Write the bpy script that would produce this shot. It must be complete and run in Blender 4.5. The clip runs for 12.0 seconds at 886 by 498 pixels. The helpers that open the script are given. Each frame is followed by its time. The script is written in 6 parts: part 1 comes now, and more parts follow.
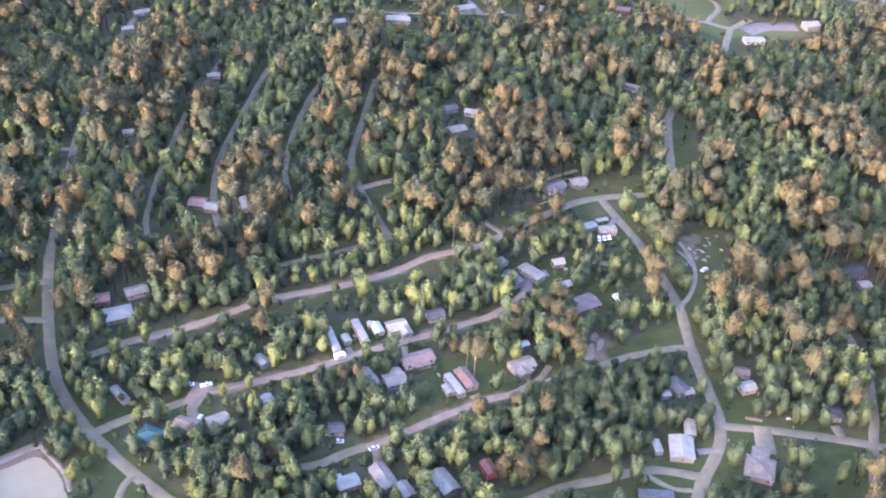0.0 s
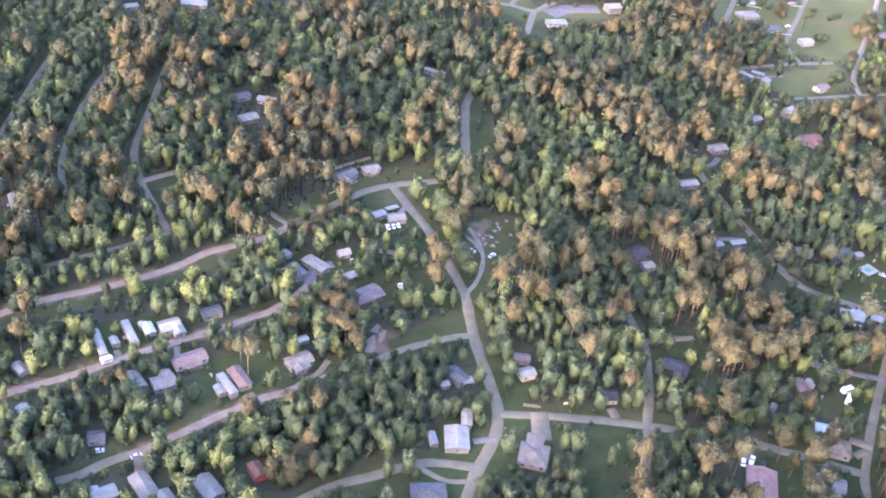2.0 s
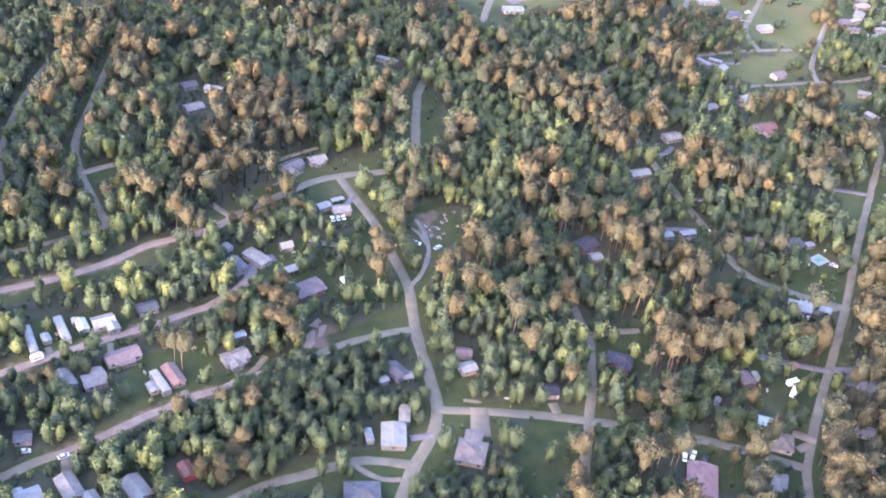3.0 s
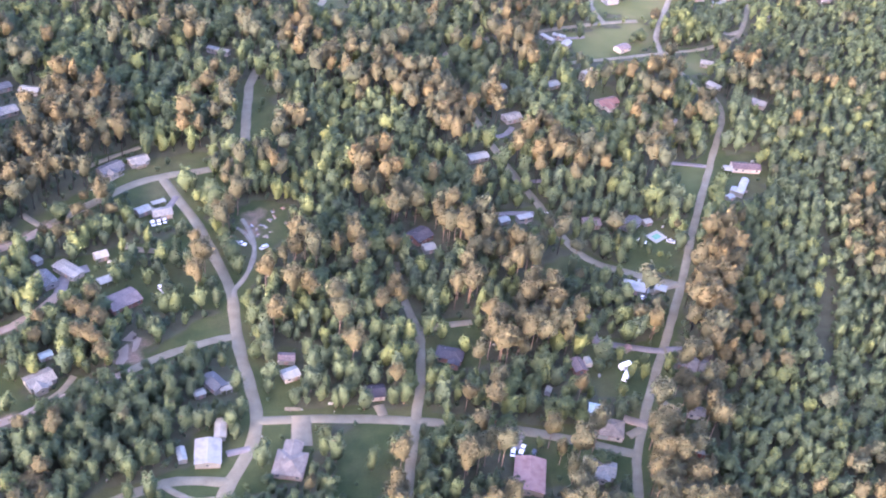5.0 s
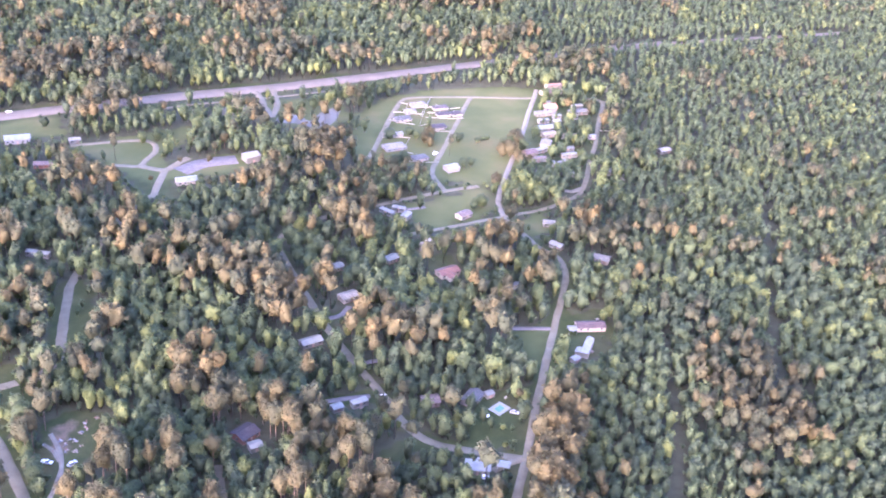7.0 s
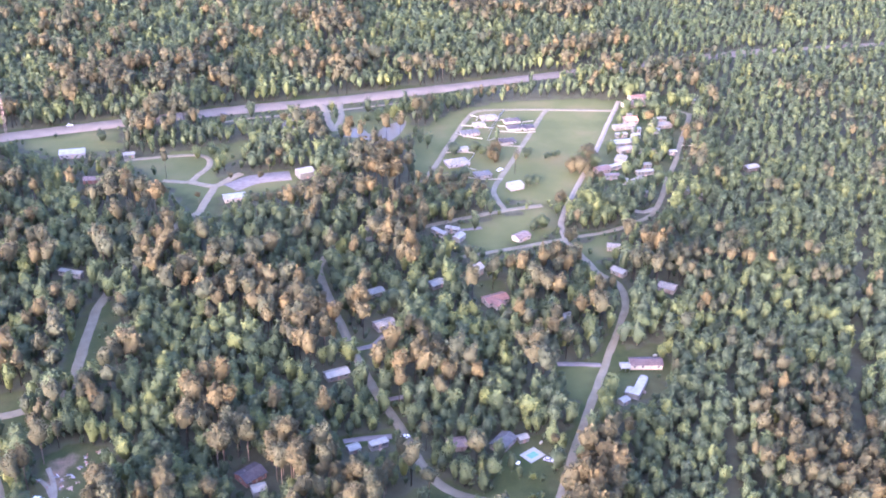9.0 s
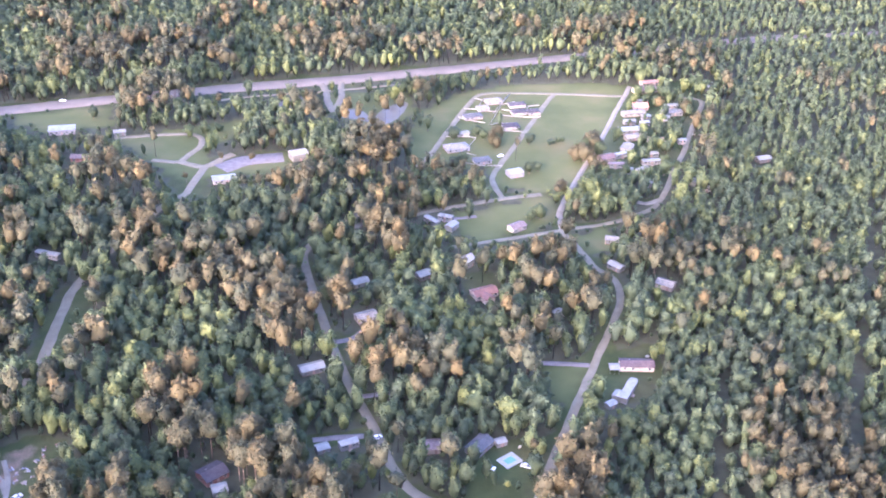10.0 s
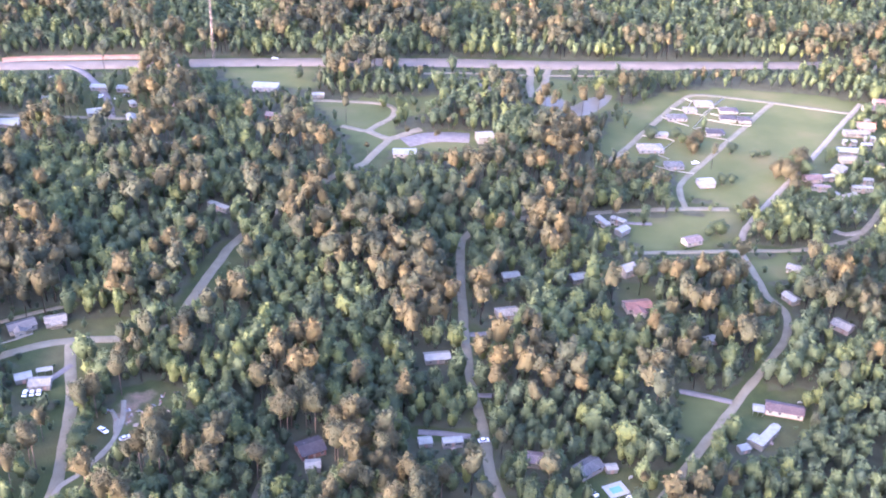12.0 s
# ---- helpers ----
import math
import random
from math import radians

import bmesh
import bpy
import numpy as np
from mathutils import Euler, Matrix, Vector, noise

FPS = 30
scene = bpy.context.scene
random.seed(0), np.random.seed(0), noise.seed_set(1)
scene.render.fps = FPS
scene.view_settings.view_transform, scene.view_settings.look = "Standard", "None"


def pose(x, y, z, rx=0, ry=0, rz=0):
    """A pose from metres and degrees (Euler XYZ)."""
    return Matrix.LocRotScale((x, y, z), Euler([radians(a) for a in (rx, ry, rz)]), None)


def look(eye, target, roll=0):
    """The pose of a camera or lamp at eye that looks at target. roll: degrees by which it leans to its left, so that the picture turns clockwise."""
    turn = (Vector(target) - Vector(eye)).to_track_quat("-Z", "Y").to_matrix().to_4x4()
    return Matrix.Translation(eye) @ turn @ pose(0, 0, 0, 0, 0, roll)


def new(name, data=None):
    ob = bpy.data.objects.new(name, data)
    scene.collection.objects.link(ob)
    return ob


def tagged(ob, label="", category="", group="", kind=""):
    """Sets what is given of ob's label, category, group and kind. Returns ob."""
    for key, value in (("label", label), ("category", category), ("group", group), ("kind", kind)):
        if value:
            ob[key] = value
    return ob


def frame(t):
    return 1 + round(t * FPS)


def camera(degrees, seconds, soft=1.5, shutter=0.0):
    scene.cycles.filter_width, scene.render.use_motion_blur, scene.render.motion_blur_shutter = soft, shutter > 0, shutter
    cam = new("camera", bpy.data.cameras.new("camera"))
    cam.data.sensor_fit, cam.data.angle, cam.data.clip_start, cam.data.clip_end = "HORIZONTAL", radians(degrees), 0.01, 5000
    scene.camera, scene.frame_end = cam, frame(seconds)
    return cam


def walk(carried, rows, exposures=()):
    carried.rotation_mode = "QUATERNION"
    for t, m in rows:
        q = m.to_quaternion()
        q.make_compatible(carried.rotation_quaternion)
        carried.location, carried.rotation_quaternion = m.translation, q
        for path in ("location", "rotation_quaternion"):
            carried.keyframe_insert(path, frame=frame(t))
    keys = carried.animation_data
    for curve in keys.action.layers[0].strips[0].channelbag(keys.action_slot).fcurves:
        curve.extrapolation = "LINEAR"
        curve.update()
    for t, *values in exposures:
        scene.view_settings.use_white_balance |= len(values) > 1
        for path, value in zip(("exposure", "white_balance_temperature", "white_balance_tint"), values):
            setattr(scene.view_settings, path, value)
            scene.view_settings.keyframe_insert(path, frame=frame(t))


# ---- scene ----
# ---------------------------------------------------------------- camera
SOFT, SHUTTER, SKY_STRENGTH, SUN_STRENGTH, EXPOSURE = 1.95, 0.2, 0.15, 0.50, 4.86
cam = camera(43.70, 12.0, soft=SOFT, shutter=SHUTTER)
walk(cam, [
    (0.0, look((0.08, 0.03, 322.11), (-0.00, 451.64, 0), 3.525)),
    (0.5, look((10.05, 2.68, 322.16), (23.88, 446.60, 0), 4.269)),
    (1.0, look((20.05, 5.38, 322.07), (57.83, 453.13, 0), 6.055)),
    (1.5, look((29.86, 8.21, 321.74), (87.51, 454.95, 0), 6.983)),
    (2.0, look((39.81, 11.48, 321.15), (106.47, 451.94, 0), 6.795)),
    (2.5, look((49.57, 14.89, 320.89), (121.04, 451.50, 0), 7.071)),
    (4.5, look((89.92, 29.21, 322.28), (176.49, 429.92, 0), 6.251)),
    (5.0, look((100.74, 32.47, 322.73), (215.60, 441.30, 0), 7.534)),
    (5.5, look((112.08, 35.56, 322.98), (253.89, 460.67, 0), 6.946)),
    (6.0, look((124.21, 38.53, 322.47), (317.67, 470.13, 0), 7.687)),
    (6.5, look((136.55, 41.70, 321.28), (346.33, 522.39, 0), 7.017)),
    (7.0, look((149.52, 46.30, 319.24), (349.03, 604.94, 0), 4.409)),
    (9.0, look((205.01, 77.53, 306.88), (326.20, 638.55, 0), 1.642)),
    (9.5, look((218.19, 88.71, 304.10), (325.68, 641.87, 0), 1.680)),
    (10.0, look((230.98, 97.35, 301.47), (328.98, 625.49, 0), 2.165)),
    (10.5, look((243.40, 103.15, 299.42), (319.86, 610.00, 0), 2.905)),
    (11.0, look((255.53, 107.84, 298.39), (295.59, 594.12, 0), 2.178)),
    (11.5, look((267.53, 112.40, 298.23), (268.16, 593.72, 0), 2.100)),
    (12.0, look((279.72, 117.20, 298.35), (242.66, 616.28, 0), 2.562)),
], [(0.0, EXPOSURE - 0.28, 5160, 41), (5.0, EXPOSURE - 0.05, 5150, 47), (7.0, EXPOSURE + 0.06, 5010, 53), (9.0, EXPOSURE - 0.02, 5010, 50), (12.0, EXPOSURE + 0.08, 5050, 47)])

# ---------------------------------------------------------------- light
SUN_TURN, SUN_HEIGHT = 50.0, 6.0          # degrees: where the light goes to (from +x, anticlockwise), and its height
world = bpy.data.worlds.new("evening_sky")
scene.world = world
world.use_nodes = True
wn = world.node_tree.nodes
sky = wn.new("ShaderNodeTexSky")
sky.sky_type = "NISHITA"
sky.sun_disc = False
sky.sun_elevation = radians(SUN_HEIGHT)
to_sun = Vector((-math.cos(radians(SUN_TURN)), -math.sin(radians(SUN_TURN)), 0))
sky.sun_rotation = math.atan2(to_sun.x, to_sun.y)
sky.air_density, sky.dust_density, sky.ozone_density = 0.7, 5.0, 0.4
wn["Background"].inputs["Strength"].default_value = SKY_STRENGTH
world.node_tree.links.new(sky.outputs["Color"], wn["Background"].inputs["Color"])

sun = new("sun", bpy.data.lights.new("sun", "SUN"))
sun.data.energy, sun.data.angle, sun.data.color = SUN_STRENGTH, radians(1.0), (1.0, 0.87, 0.74)
ahead = Vector((math.cos(radians(SUN_TURN)), math.sin(radians(SUN_TURN)), -math.tan(radians(SUN_HEIGHT))))
sun.matrix_world = look((0, 0, 400), Vector((0, 0, 400)) + ahead)

# ---------------------------------------------------------------- materials
def material(name, rough=0.8, metal=0.0):
    m = bpy.data.materials.new(name)
    m.use_nodes = True
    nodes, links = m.node_tree.nodes, m.node_tree.links
    shader = nodes["Principled BSDF"]
    shader.inputs["Roughness"].default_value = rough
    shader.inputs["Metallic"].default_value = metal
    return m, nodes, links, shader


def place_noise(nodes, links, scale, detail=4.0, stretch=(1, 1, 1)):
    """Noise laid over the world in metres; scale is the size of its grain."""
    here = nodes.new("ShaderNodeNewGeometry")
    mapping = nodes.new("ShaderNodeMapping")
    mapping.inputs["Scale"].default_value = [s / scale for s in stretch]
    links.new(here.outputs["Position"], mapping.inputs["Vector"])
    n = nodes.new("ShaderNodeTexNoise")
    n.inputs["Scale"].default_value, n.inputs["Detail"].default_value = 1.0, detail
    links.new(mapping.outputs["Vector"], n.inputs["Vector"])
    return n.outputs["Fac"]


def ramp(nodes, links, value, stops):
    r = nodes.new("ShaderNodeValToRGB")
    while len(r.color_ramp.elements) < len(stops):
        r.color_ramp.elements.new(0.5)
    for e, (at, colour) in zip(r.color_ramp.elements, stops):
        e.position, e.color = at, (*colour, 1)
    links.new(value, r.inputs["Fac"])
    return r.outputs["Color"]


def blend(nodes, links, fac, a, b, how="MIX"):
    m = nodes.new("ShaderNodeMix")
    m.data_type, m.blend_type = "RGBA", how
    for socket, value in ((m.inputs["Factor"], fac), (m.inputs["A"], a), (m.inputs["B"], b)):
        if isinstance(value, tuple):
            socket.default_value = (*value, 1)
        elif isinstance(value, (int, float)):
            socket.default_value = value
        else:
            links.new(value, socket)
    return m.outputs["Result"]


def sums(nodes, links, how, a, b):
    m = nodes.new("ShaderNodeMath")
    m.operation = how
    for socket, value in zip(m.inputs, (a, b)):
        if isinstance(value, (int, float)):
            socket.default_value = value
        else:
            links.new(value, socket)
    return m.outputs["Value"]


def relief(nodes, links, shader, value, strength, depth):
    b = nodes.new("ShaderNodeBump")
    b.inputs["Strength"].default_value, b.inputs["Distance"].default_value = strength, depth
    links.new(value, b.inputs["Height"])
    links.new(b.outputs["Normal"], shader.inputs["Normal"])


def attribute(nodes, name):
    a = nodes.new("ShaderNodeAttribute")
    a.attribute_name = name
    return a.outputs["Fac"]


def worn(name, dark, light, coarse=3.0, fine=0.15, rough=0.8, metal=0.0, bump=0.02, each=0.0):
    """A plain surface with stains and grain; each: how far one object differs from the next."""
    m, nodes, links, shader = material(name, rough, metal)
    big, small = place_noise(nodes, links, coarse), place_noise(nodes, links, fine)
    mixed = sums(nodes, links, "ADD", sums(nodes, links, "MULTIPLY", big, 0.65), sums(nodes, links, "MULTIPLY", small, 0.35))
    colour = ramp(nodes, links, mixed, [(0.3, dark), (0.68, light)])
    if each:
        info = nodes.new("ShaderNodeObjectInfo")
        span = sums(nodes, links, "ADD", sums(nodes, links, "MULTIPLY", info.outputs["Random"], 2 * each), 1 - each)
        colour = blend(nodes, links, 1.0, colour, span, "MULTIPLY")
    links.new(colour, shader.inputs["Base Color"])
    if rough > 0.8:
        shader.inputs["Specular IOR Level"].default_value = 0.15
    relief(nodes, links, shader, small, 0.5, bump)
    return m


def foliage(name, stops, each=0.5):
    """Leaves: the tint of the tree, the clump and the twig together choose the green."""
    m, nodes, links, shader = material(name, 0.75)
    here = nodes.new("ShaderNodeNewGeometry")
    tint = attribute(nodes, "tint")
    info = nodes.new("ShaderNodeObjectInfo")
    a = sums(nodes, links, "ADD", sums(nodes, links, "MULTIPLY", tint, 0.7), sums(nodes, links, "MULTIPLY", sums(nodes, links, "SUBTRACT", here.outputs["Random Per Island"], 0.18), 0.32))
    a = sums(nodes, links, "ADD", a, sums(nodes, links, "MULTIPLY", info.outputs["Random"], each))
    twig = place_noise(nodes, links, 1.1, 4.0)
    a = sums(nodes, links, "ADD", a, sums(nodes, links, "MULTIPLY", sums(nodes, links, "SUBTRACT", twig, 0.5), 0.6))
    links.new(ramp(nodes, links, a, stops), shader.inputs["Base Color"])
    shader.inputs["Specular IOR Level"].default_value = 0.12
    relief(nodes, links, shader, twig, 0.6, 0.4)
    back = nodes.new("ShaderNodeBsdfTranslucent")
    links.new(ramp(nodes, links, a, stops), back.inputs["Color"])
    both = nodes.new("ShaderNodeMixShader")
    both.inputs["Fac"].default_value = 0.42
    links.new(shader.outputs["BSDF"], both.inputs[1])
    links.new(back.outputs["BSDF"], both.inputs[2])
    links.new(both.outputs["Shader"], nodes["Material Output"].inputs["Surface"])
    return m


def ribbed(name, dark, light, rough=0.45, metal=0.0, pitch=0.45, axis=0):
    """Sheet metal with standing ribs across the slope, and streaks of dirt."""
    m, nodes, links, shader = material(name, rough, metal)
    colour = ramp(nodes, links, place_noise(nodes, links, 2.5), [(0.3, dark), (0.6, light)])
    links.new(colour, shader.inputs["Base Color"])
    co = nodes.new("ShaderNodeTexCoord")
    w = nodes.new("ShaderNodeTexWave")
    w.bands_direction = "XYZ"[axis]
    w.inputs["Scale"].default_value = 0.314 / pitch
    w.inputs["Distortion"].default_value = 0.0
    links.new(co.outputs["Object"], w.inputs["Vector"])
    shader.inputs["Specular IOR Level"].default_value = 0.25
    relief(nodes, links, shader, w.outputs["Fac"], 0.4, 0.05)
    return m


def shingled(name, dark, light):
    """Asphalt shingles: fine courses with patchy fading."""
    m, nodes, links, shader = material(name, 0.9)
    co = nodes.new("ShaderNodeTexCoord")
    b = nodes.new("ShaderNodeTexBrick")
    b.inputs["Scale"].default_value = 1.0
    b.inputs["Brick Width"].default_value, b.inputs["Row Height"].default_value = 0.6, 0.22
    b.inputs["Mortar Size"].default_value = 0.012
    b.inputs["Color1"].default_value, b.inputs["Color2"].default_value = (*dark, 1), (*light, 1)
    b.inputs["Mortar"].default_value = (*[c * 0.6 for c in dark], 1)
    links.new(co.outputs["Object"], b.inputs["Vector"])
    faded = blend(nodes, links, 1.0, b.outputs["Color"], ramp(nodes, links, place_noise(nodes, links, 3.0), [(0.3, (0.7, 0.7, 0.7)), (0.7, (1.15, 1.12, 1.08))]), "MULTIPLY")
    links.new(faded, shader.inputs["Base Color"])
    relief(nodes, links, shader, b.outputs["Fac"], 0.3, 0.02)
    return m


ASPHALT = worn("old_asphalt", (0.092, 0.085, 0.055), (0.150, 0.136, 0.090), 6.0, 0.4, 0.9)
HIGHWAY = worn("worn_highway_asphalt", (0.106, 0.090, 0.067), (0.155, 0.131, 0.099), 9.0, 0.5, 0.9)
CONCRETE = worn("pale_concrete", (0.111, 0.095, 0.061), (0.166, 0.145, 0.094), 4.0, 0.3, 0.85)
DIRT_ROAD = worn("tan_dirt", (0.132, 0.106, 0.077), (0.208, 0.172, 0.128), 5.0, 0.5, 0.95, bump=0.05)
RED_DIRT = worn("red_dirt", (0.189, 0.105, 0.063), (0.294, 0.182, 0.119), 6.0, 0.6, 0.95, bump=0.05)
GRAVEL = worn("grey_gravel", (0.085, 0.077, 0.07), (0.15, 0.137, 0.126), 3.0, 0.3, 0.95, bump=0.05)
SAND = worn("pale_sand", (0.110, 0.099, 0.072), (0.185, 0.168, 0.127), 5.0, 0.6, 0.95, bump=0.05)
BARK = worn("bark", (0.06, 0.046, 0.034), (0.14, 0.102, 0.072), 1.0, 0.2, 0.9, bump=0.05)
PINE_LEAF = foliage("pine_needles", [(0.1, (0.041, 0.052, 0.032)), (0.4, (0.057, 0.059, 0.032)), (0.7, (0.074, 0.067, 0.032)), (1.0, (0.092, 0.075, 0.032))], 0.22)
BROAD_LEAF = foliage("broad_leaves", [(0.05, (0.040, 0.056, 0.037)), (0.4, (0.052, 0.074, 0.040)), (0.8, (0.077, 0.102, 0.043)), (1.0, (0.116, 0.137, 0.046))], 0.22)


WALLS = {
    "white": worn("white_siding", (0.100, 0.100, 0.083), (0.152, 0.152, 0.127), 2.0, 0.2, 0.6),
    "cream": worn("cream_siding", (0.22, 0.195, 0.155), (0.31, 0.28, 0.23), 2.0, 0.2, 0.7),
    "brick": worn("brick_wall", (0.12, 0.06, 0.044), (0.2, 0.115, 0.085), 1.0, 0.12, 0.85),
    "grey": worn("grey_siding", (0.13, 0.13, 0.125), (0.2, 0.2, 0.19), 2.0, 0.2, 0.7),
    "tan": worn("tan_siding", (0.17, 0.135, 0.105), (0.26, 0.22, 0.17), 2.0, 0.2, 0.7),
    "red": worn("red_boards", (0.2, 0.04, 0.03), (0.36, 0.09, 0.06), 2.0, 0.2, 0.7),
}
ROOFS = {
    "white": ribbed("white_metal_roof", (0.128, 0.128, 0.106), (0.184, 0.184, 0.152)),
    "pale": ribbed("pale_grey_metal_roof", (0.128, 0.137, 0.118), (0.180, 0.189, 0.160)),
    "green": ribbed("grey_green_metal_roof", (0.195, 0.247, 0.221), (0.293, 0.338, 0.305)),
    "teal": ribbed("teal_metal_roof", (0.018, 0.051, 0.054), (0.033, 0.078, 0.078)),
    "red": ribbed("rust_red_metal_roof", (0.085, 0.042, 0.028), (0.135, 0.072, 0.048)),
    # on some houses this pink stands for sunlight on the slope
    "pink": ribbed("pink_metal_roof", (0.135, 0.078, 0.060), (0.190, 0.120, 0.095)),
    # orange of the low sun put into the roof's own colour
    "orange": ribbed("sunlit_orange_metal_roof", (0.293, 0.117, 0.058), (0.403, 0.189, 0.104)),
    "rust": ribbed("rust_brown_metal_roof", (0.080, 0.052, 0.039), (0.122, 0.080, 0.060)),
    "dust": shingled("dusty_brown_shingles", (0.100, 0.088, 0.070), (0.150, 0.133, 0.106)),
    "grey": shingled("grey_shingles", (0.118, 0.115, 0.096), (0.190, 0.184, 0.152)),
    "slate": shingled("slate_shingles", (0.052, 0.055, 0.054), (0.088, 0.090, 0.086)),
    "brown": shingled("brown_shingles", (0.092, 0.070, 0.062), (0.155, 0.122, 0.107)),
    "maroon": shingled("maroon_brown_shingles", (0.050, 0.035, 0.034), (0.085, 0.062, 0.059)),
    "tan": shingled("tan_shingles", (0.110, 0.089, 0.060), (0.162, 0.133, 0.092)),
    "navy": shingled("dark_shingles", (0.026, 0.024, 0.028), (0.048, 0.044, 0.048)),
}
TRIM = worn("white_trim", (0.170, 0.170, 0.140), (0.230, 0.230, 0.191), 1.0, 0.1, 0.5)
DARK_TRIM = worn("dark_paint", (0.05, 0.05, 0.055), (0.1, 0.1, 0.105), 1.0, 0.1, 0.5)
DOOR = worn("door_paint", (0.12, 0.07, 0.05), (0.28, 0.2, 0.16), 1.0, 0.1, 0.5, each=0.4)
STEEL = worn("galvanised_steel", (0.2, 0.2, 0.2), (0.3, 0.3, 0.3), 1.0, 0.1, 0.4, 0.7)
POLE_WOOD = worn("grey_timber", (0.14, 0.11, 0.09), (0.27, 0.22, 0.18), 1.0, 0.1, 0.9)
RUBBER = worn("tyre_rubber", (0.015, 0.015, 0.016), (0.035, 0.035, 0.036), 1.0, 0.1, 0.8)


def glassy(name, colour, rough):
    m, nodes, links, shader = material(name, rough)
    n = place_noise(nodes, links, 0.8)
    links.new(ramp(nodes, links, n, [(0.3, tuple(c * 0.7 for c in colour)), (0.7, colour)]), shader.inputs["Base Color"])
    return m


GLASS = glassy("window_glass", (0.05, 0.06, 0.07), 0.08)


def water(name, colour, ripple, rough):
    m, nodes, links, shader = material(name, rough)
    n = place_noise(nodes, links, 9.0)
    links.new(ramp(nodes, links, n, [(0.3, tuple(c * 0.85 for c in colour)), (0.7, colour)]), shader.inputs["Base Color"])
    shader.inputs["IOR"].default_value = 1.33
    shader.inputs["Specular IOR Level"].default_value = 0.15
    relief(nodes, links, shader, place_noise(nodes, links, 1.2), ripple, 0.05)
    return m


POND = water("pond_water", (0.10, 0.088, 0.062), 0.08, 0.35)
PIT_WATER = water("pale_beige_water", (0.215, 0.195, 0.125), 0.05, 0.8)
POOL_WATER = water("pool_water", (0.10, 0.23, 0.15), 0.15, 0.1)


def paint(name, colour):
    m, nodes, links, shader = material(name, 0.3)
    links.new(ramp(nodes, links, place_noise(nodes, links, 1.5), [(0.3, tuple(c * 0.85 for c in colour)), (0.7, colour)]), shader.inputs["Base Color"])
    shader.inputs["Coat Weight"].default_value = 0.5
    return m


PAINTS = {"white": paint("white_car_paint", (0.75, 0.75, 0.74)), "silver": paint("silver_car_paint", (0.4, 0.41, 0.42)), "black": paint("black_car_paint", (0.03, 0.03, 0.035)),
          "red": paint("red_car_paint", (0.35, 0.04, 0.03))}


def ground_material():
    """Leaf litter in the woods, mown grass in the clearings, bare earth along the tracks; open fields get a paler
    grass, coloured as if in the sun.
    """
    m, nodes, links, shader = material("ground_earth", 0.95)
    mid, fine, wide = place_noise(nodes, links, 7.0), place_noise(nodes, links, 0.8), place_noise(nodes, links, 35.0)
    litter = ramp(nodes, links, mid, [(0.3, (0.034, 0.038, 0.022)), (0.55, (0.052, 0.054, 0.031)), (0.75, (0.046, 0.062, 0.031))])
    grass = ramp(nodes, links, wide, [(0.3, (0.027, 0.040, 0.013)), (0.5, (0.038, 0.049, 0.018)), (0.7, (0.058, 0.059, 0.026))])
    grass = blend(nodes, links, 1.0, grass, ramp(nodes, links, sums(nodes, links, "ADD", sums(nodes, links, "MULTIPLY", mid, 0.6), sums(nodes, links, "MULTIPLY", fine, 0.4)), [(0.3, (0.65, 0.68, 0.7)), (0.7, (1.2, 1.15, 1.1))]), "MULTIPLY")
    # dry field grass, its paler tone also standing in for sunlight
    sunlit_dry = ramp(nodes, links, wide, [(0.3, (0.053, 0.064, 0.022)), (0.5, (0.069, 0.077, 0.027)), (0.7, (0.093, 0.088, 0.038))])
    grass = blend(nodes, links, attribute(nodes, "sunlit_hay"), grass, sunlit_dry)
    earth = ramp(nodes, links, fine, [(0.3, (0.085, 0.064, 0.044)), (0.7, (0.16, 0.12, 0.085))])
    uneven = sums(nodes, links, "MULTIPLY", sums(nodes, links, "SUBTRACT", mid, 0.5), 1.2)
    lawn = ramp(nodes, links, sums(nodes, links, "ADD", attribute(nodes, "lawn"), uneven), [(0.35, (0, 0, 0)), (0.6, (1, 1, 1))])
    bare = ramp(nodes, links, sums(nodes, links, "ADD", attribute(nodes, "bare"), uneven), [(0.35, (0, 0, 0)), (0.75, (1, 1, 1))])
    colour = blend(nodes, links, bare, blend(nodes, links, lawn, litter, grass), earth)
    links.new(colour, shader.inputs["Base Color"])
    shader.inputs["Specular IOR Level"].default_value = 0.1
    relief(nodes, links, shader, sums(nodes, links, "ADD", fine, mid), 0.8, 0.2)
    return m


GROUND = ground_material()

# ---------------------------------------------------------------- plan: roads and clearings
OPEN_LINES, SHUT_LINES, OPEN_AREAS, BARE_LINES, BARE_AREAS, KEEP_OUT = [], [], [], [], [], []
IN_VIEW = []          # how far on each side of an open road no tree top hides it from the camera


def smooth(points, step=3.0):
    """A curve through the points, cut into short pieces."""
    p = [Vector((*q, 0)) for q in points]
    p = [2 * p[0] - p[1]] + p + [2 * p[-1] - p[-2]]
    line = []
    for a, b, c, d in zip(p, p[1:], p[2:], p[3:]):
        n = max(1, int((c - b).length / step))
        for k in range(n):
            t = k / n
            line.append(0.5 * (2 * b + (c - a) * t + (2 * a - 5 * b + 4 * c - d) * t * t + (3 * b - a - 3 * c + d) * t ** 3))
    return line + [p[-2]]


ROAD_LEVEL = [0.05]


